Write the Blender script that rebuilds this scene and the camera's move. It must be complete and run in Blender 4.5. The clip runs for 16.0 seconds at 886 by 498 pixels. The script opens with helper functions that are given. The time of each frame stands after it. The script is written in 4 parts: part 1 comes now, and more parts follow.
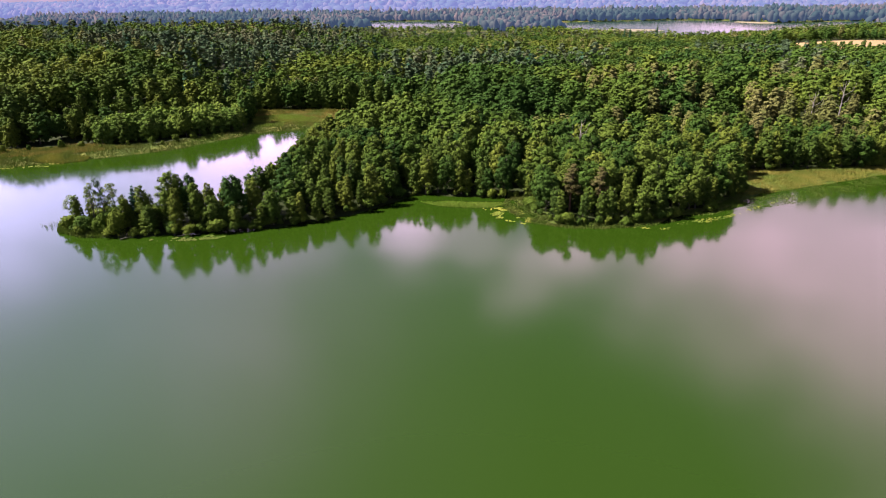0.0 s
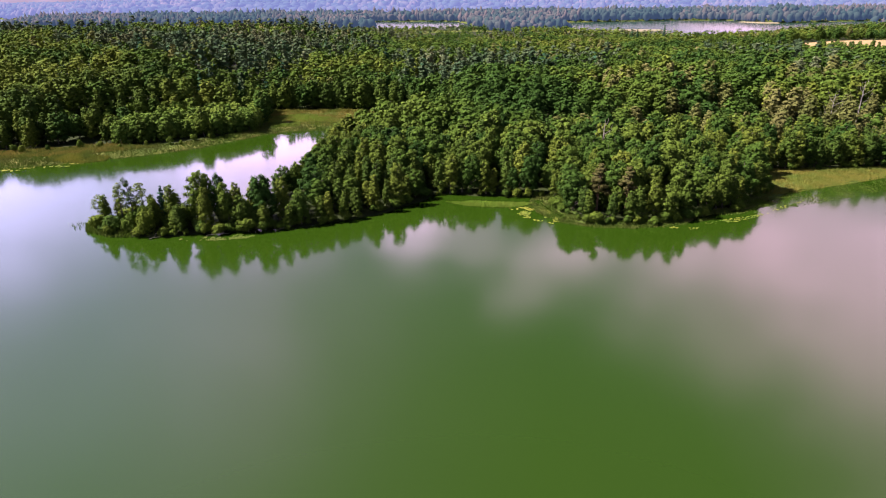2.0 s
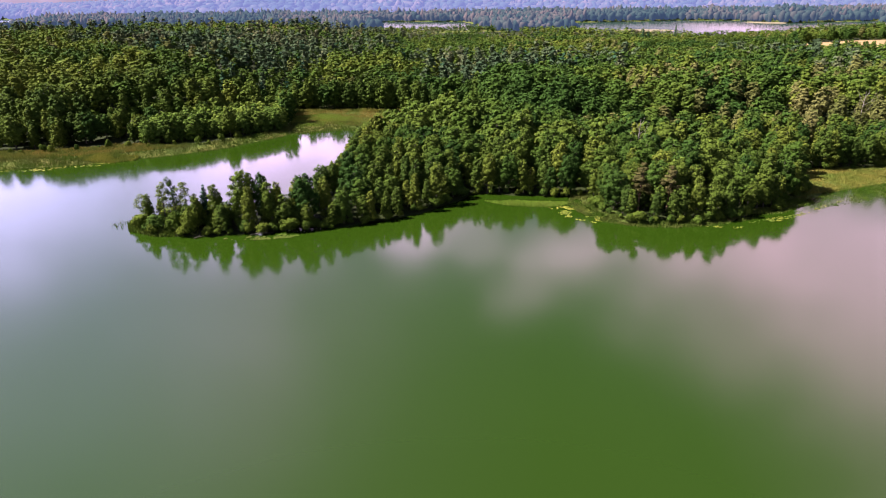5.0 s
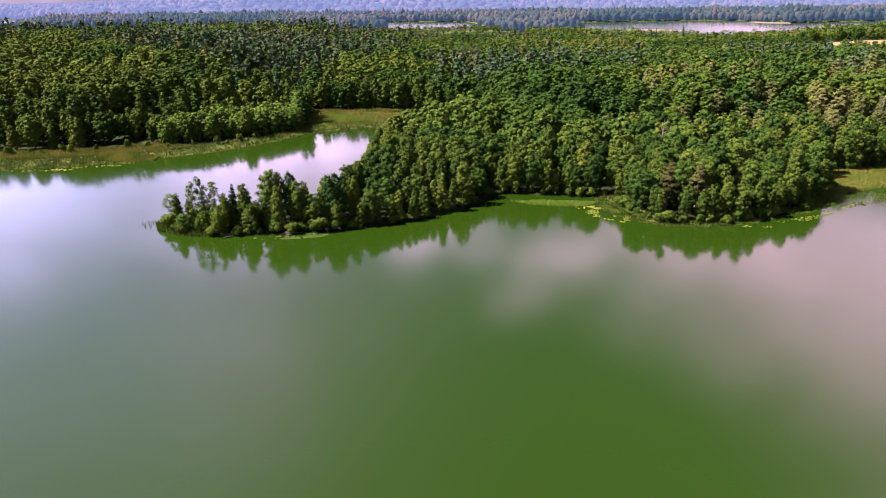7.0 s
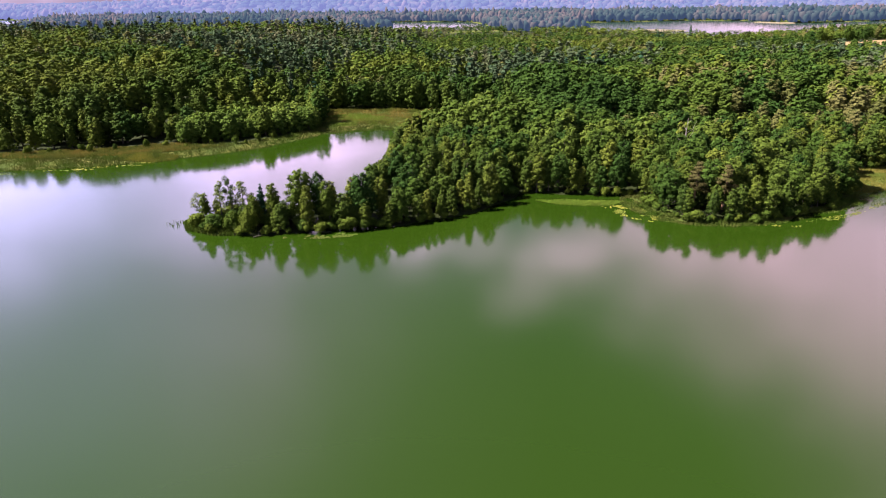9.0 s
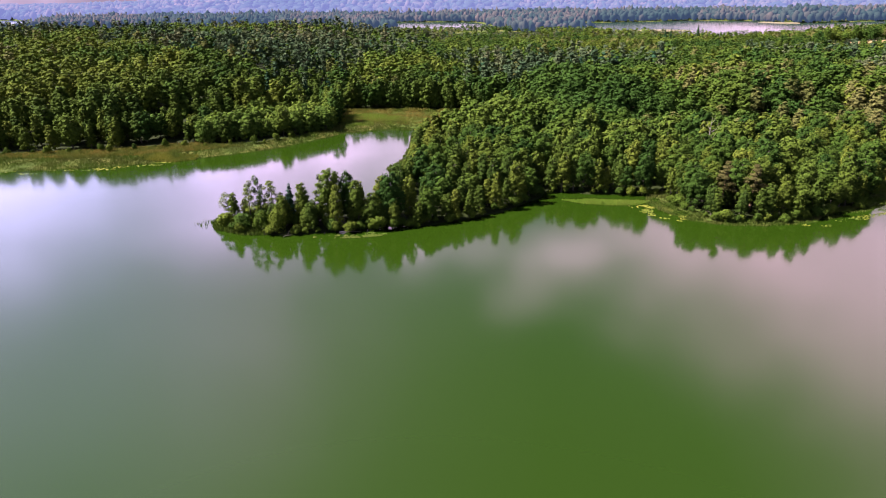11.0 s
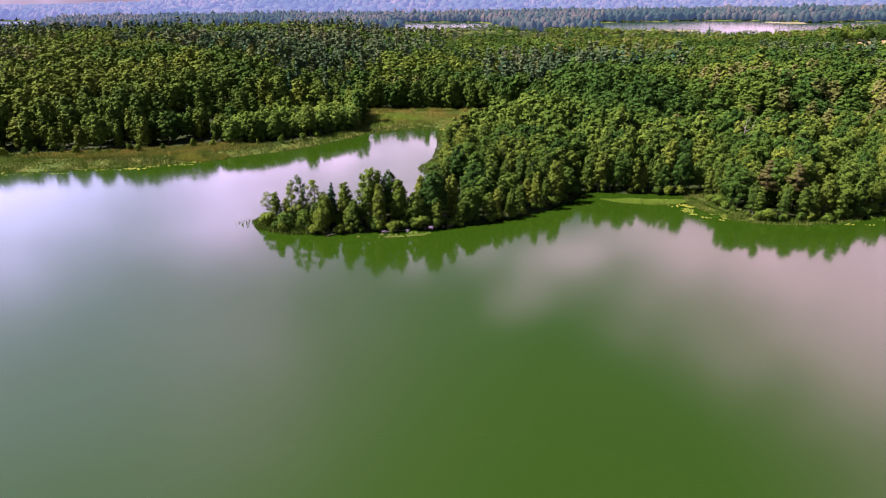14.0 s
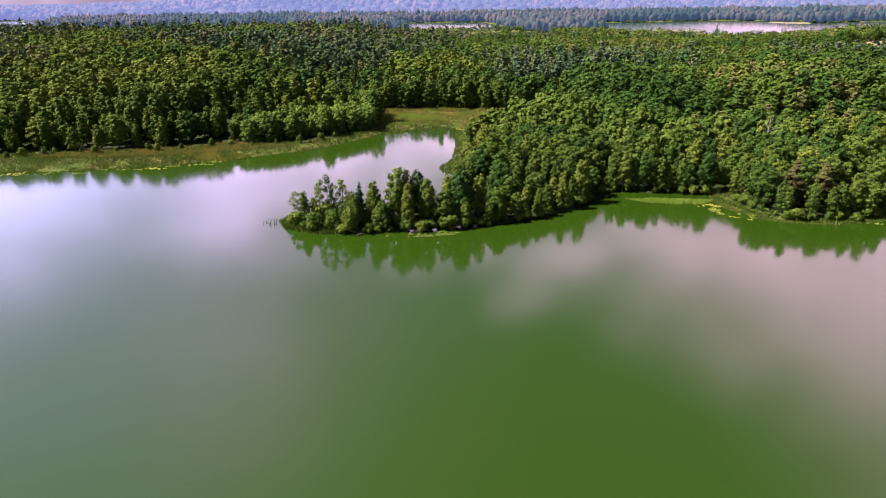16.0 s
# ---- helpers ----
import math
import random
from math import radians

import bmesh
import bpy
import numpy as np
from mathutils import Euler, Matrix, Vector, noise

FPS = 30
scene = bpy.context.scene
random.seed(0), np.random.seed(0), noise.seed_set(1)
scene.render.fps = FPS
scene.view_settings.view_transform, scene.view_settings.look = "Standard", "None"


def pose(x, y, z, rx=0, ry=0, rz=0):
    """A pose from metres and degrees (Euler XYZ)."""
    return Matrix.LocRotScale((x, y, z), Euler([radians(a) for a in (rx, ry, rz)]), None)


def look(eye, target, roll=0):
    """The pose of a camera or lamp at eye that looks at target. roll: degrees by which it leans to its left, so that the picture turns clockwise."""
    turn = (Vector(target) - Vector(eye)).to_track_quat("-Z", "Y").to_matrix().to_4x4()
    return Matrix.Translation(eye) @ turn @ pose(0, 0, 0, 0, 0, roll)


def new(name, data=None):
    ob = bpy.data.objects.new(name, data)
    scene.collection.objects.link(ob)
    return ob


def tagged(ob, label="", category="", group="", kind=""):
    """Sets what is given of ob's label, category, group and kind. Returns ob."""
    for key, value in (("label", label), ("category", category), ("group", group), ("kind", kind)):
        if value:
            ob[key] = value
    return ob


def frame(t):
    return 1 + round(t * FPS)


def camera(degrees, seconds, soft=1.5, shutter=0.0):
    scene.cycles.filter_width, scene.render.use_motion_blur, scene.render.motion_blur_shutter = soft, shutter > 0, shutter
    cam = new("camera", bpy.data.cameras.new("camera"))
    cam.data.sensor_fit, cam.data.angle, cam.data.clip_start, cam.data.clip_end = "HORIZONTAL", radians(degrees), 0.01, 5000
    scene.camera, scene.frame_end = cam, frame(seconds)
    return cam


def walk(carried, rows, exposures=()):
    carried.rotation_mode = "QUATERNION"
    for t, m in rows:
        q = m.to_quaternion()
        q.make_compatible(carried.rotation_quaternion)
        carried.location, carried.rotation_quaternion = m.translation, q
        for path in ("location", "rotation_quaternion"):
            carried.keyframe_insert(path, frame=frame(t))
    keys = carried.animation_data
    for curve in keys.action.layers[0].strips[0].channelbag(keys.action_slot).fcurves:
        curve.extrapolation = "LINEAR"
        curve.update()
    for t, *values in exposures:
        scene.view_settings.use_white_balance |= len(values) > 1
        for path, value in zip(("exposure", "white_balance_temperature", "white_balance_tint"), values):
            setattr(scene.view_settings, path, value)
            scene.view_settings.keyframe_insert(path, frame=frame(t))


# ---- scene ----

# ---------------------------------------------------------------- camera: a drone sliding sideways 60 m over a lake
cam = camera(73.0, 16.0, soft=1.1)
EYE, SLIDE = 60.0, 62.69
# seconds, share of the slide
SLIDE_ROWS = [(0.0, 0.0), (2.0, 0.125), (4.0, 0.2502), (6.5, 0.409), (8.0, 0.5023), (9.0, 0.5645),
              (11.5, 0.7223), (13.0, 0.815), (14.5, 0.9077), (16.0, 1.0)]
walk(cam, [(t, pose(-SLIDE * s, 0.245 * s, EYE - 0.9 * s, 90 - 23.182 + 0.16 * s, 0, 0.26 * s) @ pose(0, 0, 0, 0, 0, -0.686 - 0.124 * s))
           for t, s in SLIDE_ROWS], exposures=[(0.0, 2.17, 6100.0, 27.0), (16.0, 2.17, 6100.0, 27.0)])

# ---------------------------------------------------------------- light: broken summer cloud, sun from the west
TO_SUN = Vector((-0.66, 0.0, 0.75)).normalized()
sun = new("sun", bpy.data.lights.new("sun", "SUN"))
sun.data.energy, sun.data.angle, sun.data.color = 5.0, radians(0.6), (1.0, 0.94, 0.84)
sun.matrix_world = look((0, 0, 400), Vector((0, 0, 400)) - TO_SUN)

world = bpy.data.worlds.new("sky")
scene.world = world
world.use_nodes = True
wn, wl = world.node_tree.nodes, world.node_tree.links
wn.clear()


def add(tree, kind, **values):
    """A node, with its inputs and properties set by name."""
    n = tree.nodes.new(kind)
    for key, value in values.items():
        n.inputs[key.replace("_", " ")].default_value = value
    return n


def math_node(tree, op, a, b=None, clamp=False):
    n = tree.nodes.new("ShaderNodeMath")
    n.operation, n.use_clamp = op, clamp
    for i, v in enumerate((a, b)):
        if v is None:
            continue
        if isinstance(v, (int, float)):
            n.inputs[i].default_value = v
        else:
            tree.links.new(v, n.inputs[i])
    return n.outputs[0]


def ramp(tree, fac, stops, ease=False):
    n = tree.nodes.new("ShaderNodeValToRGB")
    n.color_ramp.interpolation = "B_SPLINE" if ease else "LINEAR"
    el = n.color_ramp.elements
    while len(el) < len(stops):
        el.new(0.5)
    for e, (p, c) in zip(el, stops):
        e.position = p
        e.color = (c, c, c, 1) if isinstance(c, (int, float)) else (*c, 1)
    tree.links.new(fac, n.inputs[0])
    return n.outputs[0]


def mix(tree, fac, a, b, blend="MIX"):
    n = tree.nodes.new("ShaderNodeMix")
    n.data_type, n.blend_type = "RGBA", blend
    for sock, v in ((n.inputs[0], fac), (n.inputs[6], a), (n.inputs[7], b)):
        if isinstance(v, (int, float)):
            sock.default_value = v
        elif isinstance(v, tuple):
            sock.default_value = (*v, 1)
        else:
            tree.links.new(v, sock)
    return n.outputs[2]


def build_sky():
    tree = world.node_tree
    sky = tree.nodes.new("ShaderNodeTexSky")
    sky.sky_type, sky.sun_disc = "NISHITA", False
    sky.sun_elevation, sky.sun_rotation = math.asin(TO_SUN.z), math.atan2(TO_SUN.x, TO_SUN.y)
    sky.dust_density, sky.ozone_density = 1.6, 1.0
    coord = tree.nodes.new("ShaderNodeTexCoord")
    sep = tree.nodes.new("ShaderNodeSeparateXYZ")
    tree.links.new(coord.outputs["Generated"], sep.inputs[0])
    x, y, z = sep.outputs
    # cloud deck: the direction met with a flat layer, softened near the horizon
    flat = math_node(tree, "ADD", math_node(tree, "MAXIMUM", z, 0.0), 0.16)
    comb = tree.nodes.new("ShaderNodeCombineXYZ")
    tree.links.new(math_node(tree, "DIVIDE", x, flat), comb.inputs[0])
    tree.links.new(math_node(tree, "DIVIDE", y, flat), comb.inputs[1])
    comb.inputs[2].default_value = CLOUD_SEED
    noise_a = add(tree, "ShaderNodeTexNoise", Scale=0.9, Detail=6.0, Roughness=0.5)
    tree.links.new(comb.outputs[0], noise_a.inputs["Vector"])
    wave = math_node(tree, "SUBTRACT", noise_a.outputs["Fac"], 0.5)
    noise_b = add(tree, "ShaderNodeTexNoise", Scale=2.6, Detail=5.0, Roughness=0.5)
    tree.links.new(comb.outputs[0], noise_b.inputs["Vector"])
    curl = math_node(tree, "SUBTRACT", noise_b.outputs["Fac"], 0.5)
    # thin fair-weather cloud over the whole sky
    cover = ramp(tree, noise_a.outputs["Fac"], [(0.56, 0.0), (0.76, 0.22)])
    cover = math_node(tree, "MAXIMUM", cover, ramp(tree, z, [(0.0, 0.15), (0.1, 0.12), (0.22, 0.0)]))
    # single larger clouds: azimuth, elevation, angular radius in degrees, thickness
    for az, el, radius, thick in CLOUDS:
        a, e = radians(az), radians(el)
        d = (math.sin(a) * math.cos(e), math.cos(a) * math.cos(e), math.sin(e))
        dot = tree.nodes.new("ShaderNodeVectorMath")
        dot.operation = "DOT_PRODUCT"
        tree.links.new(coord.outputs["Generated"], dot.inputs[0])
        dot.inputs[1].default_value = d
        off = math_node(tree, "SUBTRACT", 1.0, dot.outputs["Value"])
        rim, ragged = 1 - math.cos(radians(radius)), 0.3 if radius > 25 else 1.0 if radius > 6 else 2.0
        off = math_node(tree, "ADD", math_node(tree, "DIVIDE", off, rim), math_node(tree, "ADD", math_node(tree, "MULTIPLY", wave, -1.5 * ragged), math_node(tree, "MULTIPLY", curl, -2.2 * ragged)))
        puff = ramp(tree, math_node(tree, "MULTIPLY", off, 0.5), [(0.0, thick), (0.25, thick * 0.62), (0.5, thick * 0.2), (0.9, 0.0)], True)
        cover = math_node(tree, "ADD", cover, math_node(tree, "MULTIPLY", puff, math_node(tree, "SUBTRACT", 1.0, cover)))
    tint = ramp(tree, math_node(tree, "ADD", x, 0.5), [(0.0, (0.76, 0.69, 1.12)), (0.22, (1.0, 0.70, 1.08)), (0.6, (1.04, 0.73, 0.88)), (0.95, (1.08, 0.64, 0.82))])
    cover = math_node(tree, "MULTIPLY", cover, ramp(tree, z, [(0.0, 0.25), (0.10, 1.0)]))
    tint = mix(tree, ramp(tree, z, [(0.03, 0.85), (0.17, 0.0)]), tint, (0.98, 0.75, 1.0))
    bg_sky = add(tree, "ShaderNodeBackground", Strength=0.027)
    murk = ramp(tree, z, [(0.0, (0.34, 0.31, 0.40)), (0.16, (1.0, 1.0, 1.0))])
    tree.links.new(mix(tree, 1.0, sky.outputs[0], murk, "MULTIPLY"), bg_sky.inputs[0])
    bg_cloud = add(tree, "ShaderNodeBackground", Strength=1.36)
    tree.links.new(tint, bg_cloud.inputs[0])
    ms = tree.nodes.new("ShaderNodeMixShader")
    tree.links.new(cover, ms.inputs[0])
    tree.links.new(bg_sky.outputs[0], ms.inputs[1])
    tree.links.new(bg_cloud.outputs[0], ms.inputs[2])
    out = tree.nodes.new("ShaderNodeOutputWorld")
    tree.links.new(ms.outputs[0], out.inputs[0])


CLOUD_SEED = 2.3
CLOUDS = [(47, 26, 13, 0.46), (37, 21, 10, 0.40), (27, 24, 8, 0.44), (21, 20, 5, 0.40), (11, 26, 4.4, 0.40), (14, 24, 3.0, 0.26), (8, 28, 3.2, 0.22), (-3, 20.5, 4.0, 0.85), (3, 22, 3, 0.3), (18, 27, 5, 0.2), (-44, 27, 34, 0.29), (-18, 11, 11, 0.92),
          (-38, 10, 11, 0.72), (4, 9, 9, 0.5), (30, 9, 9, 0.45)]
build_sky()

# ---------------------------------------------------------------- materials


def material(name):
    m = bpy.data.materials.new(name)
    m.use_nodes = True
    m.node_tree.nodes.clear()
    return m, m.node_tree


def finish(tree, shader):
    out = tree.nodes.new("ShaderNodeOutputMaterial")
    tree.links.new(shader, out.inputs[0])


def noise_at(tree, scale, detail=4.0, rough=0.55, stretch=None):
    coord = tree.nodes.new("ShaderNodeTexCoord")
    n = add(tree, "ShaderNodeTexNoise", Scale=scale, Detail=detail, Roughness=rough)
    if stretch:
        mp = add(tree, "ShaderNodeMapping", Scale=stretch)
        tree.links.new(coord.outputs["Object"], mp.inputs["Vector"])
        tree.links.new(mp.outputs[0], n.inputs["Vector"])
    else:
        tree.links.new(coord.outputs["Object"], n.inputs["Vector"])
    return n.outputs["Fac"]


def leaf_material(name, dark, mid, light, per_thing, translucent=0.06):
    """Foliage: the hue varies from tree to tree and from leaf clump to leaf clump."""
    m, tree = material(name)
    if per_thing:
        tone = tree.nodes.new("ShaderNodeObjectInfo").outputs["Random"]
    else:
        at = tree.nodes.new("ShaderNodeAttribute")
        at.attribute_name = "tone"
        tone = at.outputs["Fac"]
    base = ramp(tree, tone, [(0.05, dark), (0.5, mid), (0.95, light)])
    island = tree.nodes.new("ShaderNodeNewGeometry").outputs["Random Per Island"]
    base = mix(tree, 1.0, base, ramp(tree, island, [(0.0, (0.69, 0.77, 0.70)), (1.0, (1.14, 1.20, 1.08))]), "MULTIPLY")
    b = add(tree, "ShaderNodeBsdfPrincipled", Roughness=0.8, Specular_IOR_Level=0.02)
    tree.links.new(base, b.inputs["Base Color"])
    tr = tree.nodes.new("ShaderNodeBsdfTranslucent")
    tree.links.new(mix(tree, 1.0, base, (1.15, 1.1, 0.6), "MULTIPLY"), tr.inputs[0])
    ms = tree.nodes.new("ShaderNodeMixShader")
    ms.inputs[0].default_value = translucent
    tree.links.new(b.outputs[0], ms.inputs[1])
    tree.links.new(tr.outputs[0], ms.inputs[2])
    finish(tree, ms.outputs[0])
    return m


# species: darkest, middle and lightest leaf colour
LEAVES = {
    "oak": ((0.020, 0.042, 0.008), (0.037, 0.062, 0.009), (0.062, 0.083, 0.012)),
    "alder": ((0.032, 0.052, 0.009), (0.050, 0.070, 0.010), (0.080, 0.092, 0.013)),
    "birch": ((0.056, 0.060, 0.016), (0.080, 0.076, 0.023), (0.104, 0.092, 0.031)),
    # pine: its own grey-green, lifted a little in place of haze
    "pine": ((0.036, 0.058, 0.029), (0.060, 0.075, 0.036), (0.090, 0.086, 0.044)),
    "russet_pine": ((0.048, 0.044, 0.015), (0.060, 0.051, 0.018), (0.072, 0.060, 0.022)),
    "spruce": ((0.015, 0.038, 0.022), (0.025, 0.056, 0.028), (0.042, 0.074, 0.034)),
    "aspen": ((0.036, 0.060, 0.010), (0.058, 0.084, 0.012), (0.086, 0.108, 0.015)),
    "willow": ((0.034, 0.058, 0.009), (0.052, 0.076, 0.010), (0.080, 0.098, 0.013)),
    "sallow": ((0.064, 0.100, 0.016), (0.088, 0.124, 0.019), (0.112, 0.144, 0.023)),
}
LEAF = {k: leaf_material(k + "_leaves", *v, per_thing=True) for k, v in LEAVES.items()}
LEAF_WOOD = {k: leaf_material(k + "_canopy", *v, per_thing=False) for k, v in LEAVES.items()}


def bark_material(name, a, b):
    m, tree = material(name)
    base = mix(tree, noise_at(tree, 2.5, 5.0, 0.6, (1, 1, 0.25)), a, b)
    p = add(tree, "ShaderNodeBsdfPrincipled", Roughness=0.9)
    tree.links.new(base, p.inputs["Base Color"])
    finish(tree, p.outputs[0])
    return m


BARK = {"dark": bark_material("bark", (0.030, 0.025, 0.016), (0.080, 0.064, 0.044)),
        "pine": bark_material("pine_bark", (0.10, 0.06, 0.035), (0.26, 0.14, 0.07)),
        "pale": bark_material("pale_bark", (0.07, 0.06, 0.048), (0.19, 0.165, 0.13))}


def water_material(name, smooth, ruffled):
    m, tree = material(name)
    body = mix(tree, noise_at(tree, 0.012, 3.0, 0.5), (0.0086, 0.0216, 0.0010), (0.0108, 0.0258, 0.0013))
    p = add(tree, "ShaderNodeBsdfPrincipled", Roughness=0.07, IOR=1.333)
    tree.links.new(body, p.inputs["Base Color"])
    tree.links.new(ramp(tree, noise_at(tree, 0.02, 3.0, 0.5, (0.5, 1.6, 1)), [(0.3, smooth), (0.7, ruffled)]), p.inputs["Roughness"])
    bump = add(tree, "ShaderNodeBump", Strength=0.06, Distance=0.06)
    tree.links.new(noise_at(tree, 0.9, 3.0, 0.6, (0.7, 1.3, 1)), bump.inputs["Height"])
    tree.links.new(bump.outputs[0], p.inputs["Normal"])
    finish(tree, p.outputs[0])
    return m


def ground_material():
    m, tree = material("ground_cover")
    base = ramp(tree, noise_at(tree, 0.045, 6.0, 0.6), [(0.30, (0.028, 0.045, 0.007)), (0.48, (0.050, 0.072, 0.011)),
                                                        (0.60, (0.090, 0.090, 0.018)), (0.74, (0.080, 0.060, 0.020))])
    base = mix(tree, 1.0, base, ramp(tree, noise_at(tree, 1.6, 5.0, 0.65), [(0.3, 0.6), (0.7, 1.25)]), "MULTIPLY")
    p = add(tree, "ShaderNodeBsdfPrincipled", Roughness=0.95, Specular_IOR_Level=0.08)
    tree.links.new(base, p.inputs["Base Color"])
    bump = add(tree, "ShaderNodeBump", Strength=0.6, Distance=0.25)
    tree.links.new(noise_at(tree, 2.2, 5.0, 0.7), bump.inputs["Height"])
    tree.links.new(bump.outputs[0], p.inputs["Normal"])
    finish(tree, p.outputs[0])
    return m


def blade_material(name, a, b, c):
    """Reed, grass and floating leaves: the hue changes from blade to blade and in wide patches."""
    m, tree = material(name)
    island = tree.nodes.new("ShaderNodeNewGeometry").outputs["Random Per Island"]
    base = mix(tree, island, a, b)
    base = mix(tree, ramp(tree, noise_at(tree, 0.11, 4.0), [(0.42, 0.0), (0.62, 1.0)]), base, c)
    p = add(tree, "ShaderNodeBsdfPrincipled", Roughness=0.7, Specular_IOR_Level=0.08)
    tree.links.new(base, p.inputs["Base Color"])
    tr = tree.nodes.new("ShaderNodeBsdfTranslucent")
    tree.links.new(base, tr.inputs[0])
    ms = tree.nodes.new("ShaderNodeMixShader")
    ms.inputs[0].default_value = 0.25
    tree.links.new(p.outputs[0], ms.inputs[1])
    tree.links.new(tr.outputs[0], ms.inputs[2])
    finish(tree, ms.outputs[0])
    return m


def hazed_distance_material(name, glow, air):
    """Woods some kilometres off; the haze of the summer air is put in as emission."""
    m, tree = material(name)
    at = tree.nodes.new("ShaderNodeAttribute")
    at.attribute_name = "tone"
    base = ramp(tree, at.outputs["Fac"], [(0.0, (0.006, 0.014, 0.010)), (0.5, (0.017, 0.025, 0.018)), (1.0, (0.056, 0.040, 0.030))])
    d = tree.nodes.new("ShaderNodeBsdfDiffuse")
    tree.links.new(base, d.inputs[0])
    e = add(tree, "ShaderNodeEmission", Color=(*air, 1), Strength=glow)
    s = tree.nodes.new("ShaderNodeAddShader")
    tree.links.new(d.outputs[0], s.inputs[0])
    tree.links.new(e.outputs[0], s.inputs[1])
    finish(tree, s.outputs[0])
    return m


def plain_material(name, a, b, scale, rough=0.9):
    m, tree = material(name)
    p = add(tree, "ShaderNodeBsdfPrincipled", Roughness=rough, Specular_IOR_Level=0.08)
    tree.links.new(mix(tree, noise_at(tree, scale, 5.0, 0.6), a, b), p.inputs["Base Color"])
    finish(tree, p.outputs[0])
    return m


WATER, RUFFLED, GROUND = water_material("lake_water", 0.07, 0.13), water_material("wind_ruffled_water", 0.15, 0.20), ground_material()
# aerial haze on both far belts is this blue emission, stronger farther off
DISTANCE_NEAR, DISTANCE = hazed_distance_material("hazed_woods_beyond_the_lakes", 0.055, (0.17, 0.29, 0.52)), hazed_distance_material("hazed_woods_on_the_horizon", 0.14, (0.36, 0.42, 0.86))
REED = blade_material("reed_blades", (0.038, 0.072, 0.007), (0.062, 0.092, 0.010), (0.064, 0.074, 0.014))
BRIGHT_REED = blade_material("fresh_reed_blades", (0.090, 0.150, 0.014), (0.140, 0.200, 0.022), (0.120, 0.165, 0.020))
DRY_REED = blade_material("dry_reed_blades", (0.115, 0.122, 0.016), (0.170, 0.142, 0.030), (0.085, 0.112, 0.015))
MARSH = blade_material("rusty_marsh_blades", (0.125, 0.108, 0.017), (0.185, 0.134, 0.032), (0.092, 0.112, 0.017))
LILY = blade_material("lily_leaves", (0.110, 0.130, 0.014), (0.205, 0.180, 0.030), (0.075, 0.105, 0.014))
# leaf litter with the shade below the trees painted in, hence near-black
SHADED_FLOOR = plain_material("shaded_forest_floor", (0.008, 0.014, 0.003), (0.020, 0.024, 0.006), 0.35)
STRAW = plain_material("ripe_corn", (0.16, 0.105, 0.045), (0.21, 0.145, 0.068), 0.05)
SAND = plain_material("pale_sand", (0.10, 0.085, 0.05), (0.16, 0.13, 0.08), 0.3)

# ---------------------------------------------------------------- plan: shores, tree lines and heights, in metres
FRONT_SHORE = [(400, 306), (230, 233), (151, 201), (133, 194), (118, 188.5), (104, 183), (93, 175), (78, 165), (58, 157), (45, 155), (34, 156), (27, 161), (23, 171),
               (21, 181), (14, 180), (3, 182), (-4, 184), (-11, 184), (-15, 177), (-21, 172), (-29, 166), (-36, 161), (-48, 157),
               (-60, 154), (-68, 152), (-82, 150), (-98, 152), (-106, 156)]
BACK_SHORE = [(-109, 160), (-107, 165), (-96, 168), (-84, 171), (-74, 175), (-66, 183), (-61, 196), (-60, 208), (-62, 217), (-58, 228), (-56, 255),
              (-56, 271), (-52, 286)]
FAR_SHORE = [(-62, 293), (-72, 288), (-89, 281), (-98, 270), (-110, 256), (-124, 245), (-138, 238), (-150, 233), (-168, 225), (-189, 222),
             (-217, 219), (-250, 219), (-330, 205), (-600, 170), (-4600, 60)]
LAND = FRONT_SHORE + BACK_SHORE + FAR_SHORE + [(-4600, 4900), (4600, 4900), (4600, 900)]
TREE_LINE = [(4600, 1000), (400, 312), (230, 238), (155, 208), (124, 206), (106, 205), (99, 194), (92, 181), (78, 168), (58, 160), (45, 158), (33, 160),
             (30, 168), (27, 182), (14, 184), (0, 186), (-12, 187), (-17, 180), (-22, 174), (-30, 168), (-37, 163), (-49, 159), (-60, 156),
             (-82, 152.5), (-97, 154.5), (-105, 158), (-105, 162), (-95, 165), (-83, 168), (-72, 172), (-60, 180), (-54, 192), (-52, 206), (-54, 222),
             (-53, 240), (-51, 256), (-44, 266), (-30, 273), (-16, 292), (-12, 325), (-26, 328), (-40, 331), (-74, 336), (-108, 335), (-104, 322), (-95, 300), (-99, 286),
             (-110, 270), (-124, 259), (-142, 255), (-157, 256), (-183, 247), (-224, 244), (-300, 238), (-600, 220), (-4600, 120), (-4600, 4900), (4600, 4900)]
EAST_LAKE = [(160, 1085), (205, 1150), (222, 1185), (245, 1340), (384, 1354), (511, 1375), (596, 1335), (606, 1275), (630, 1215), (684, 1223), (793, 1243),
             (960, 1250), (1000, 1130), (700, 1010), (560, 975), (430, 850), (310, 830), (225, 950)]
MID_LAKE = [(-160, 1490), (-60, 1475), (30, 1440), (45, 1345), (60, 1200), (45, 1115), (-110, 1115), (-165, 1250)]
WEST_LAKE = [(-1900, 2120), (-1361, 1990), (-1190, 1870), (-990, 1500), (-930, 1330), (-1300, 1150), (-1900, 1300)]
CORN = [(330, 660), (340, 585), (415, 540), (480, 515), (500, 575), (430, 620)]


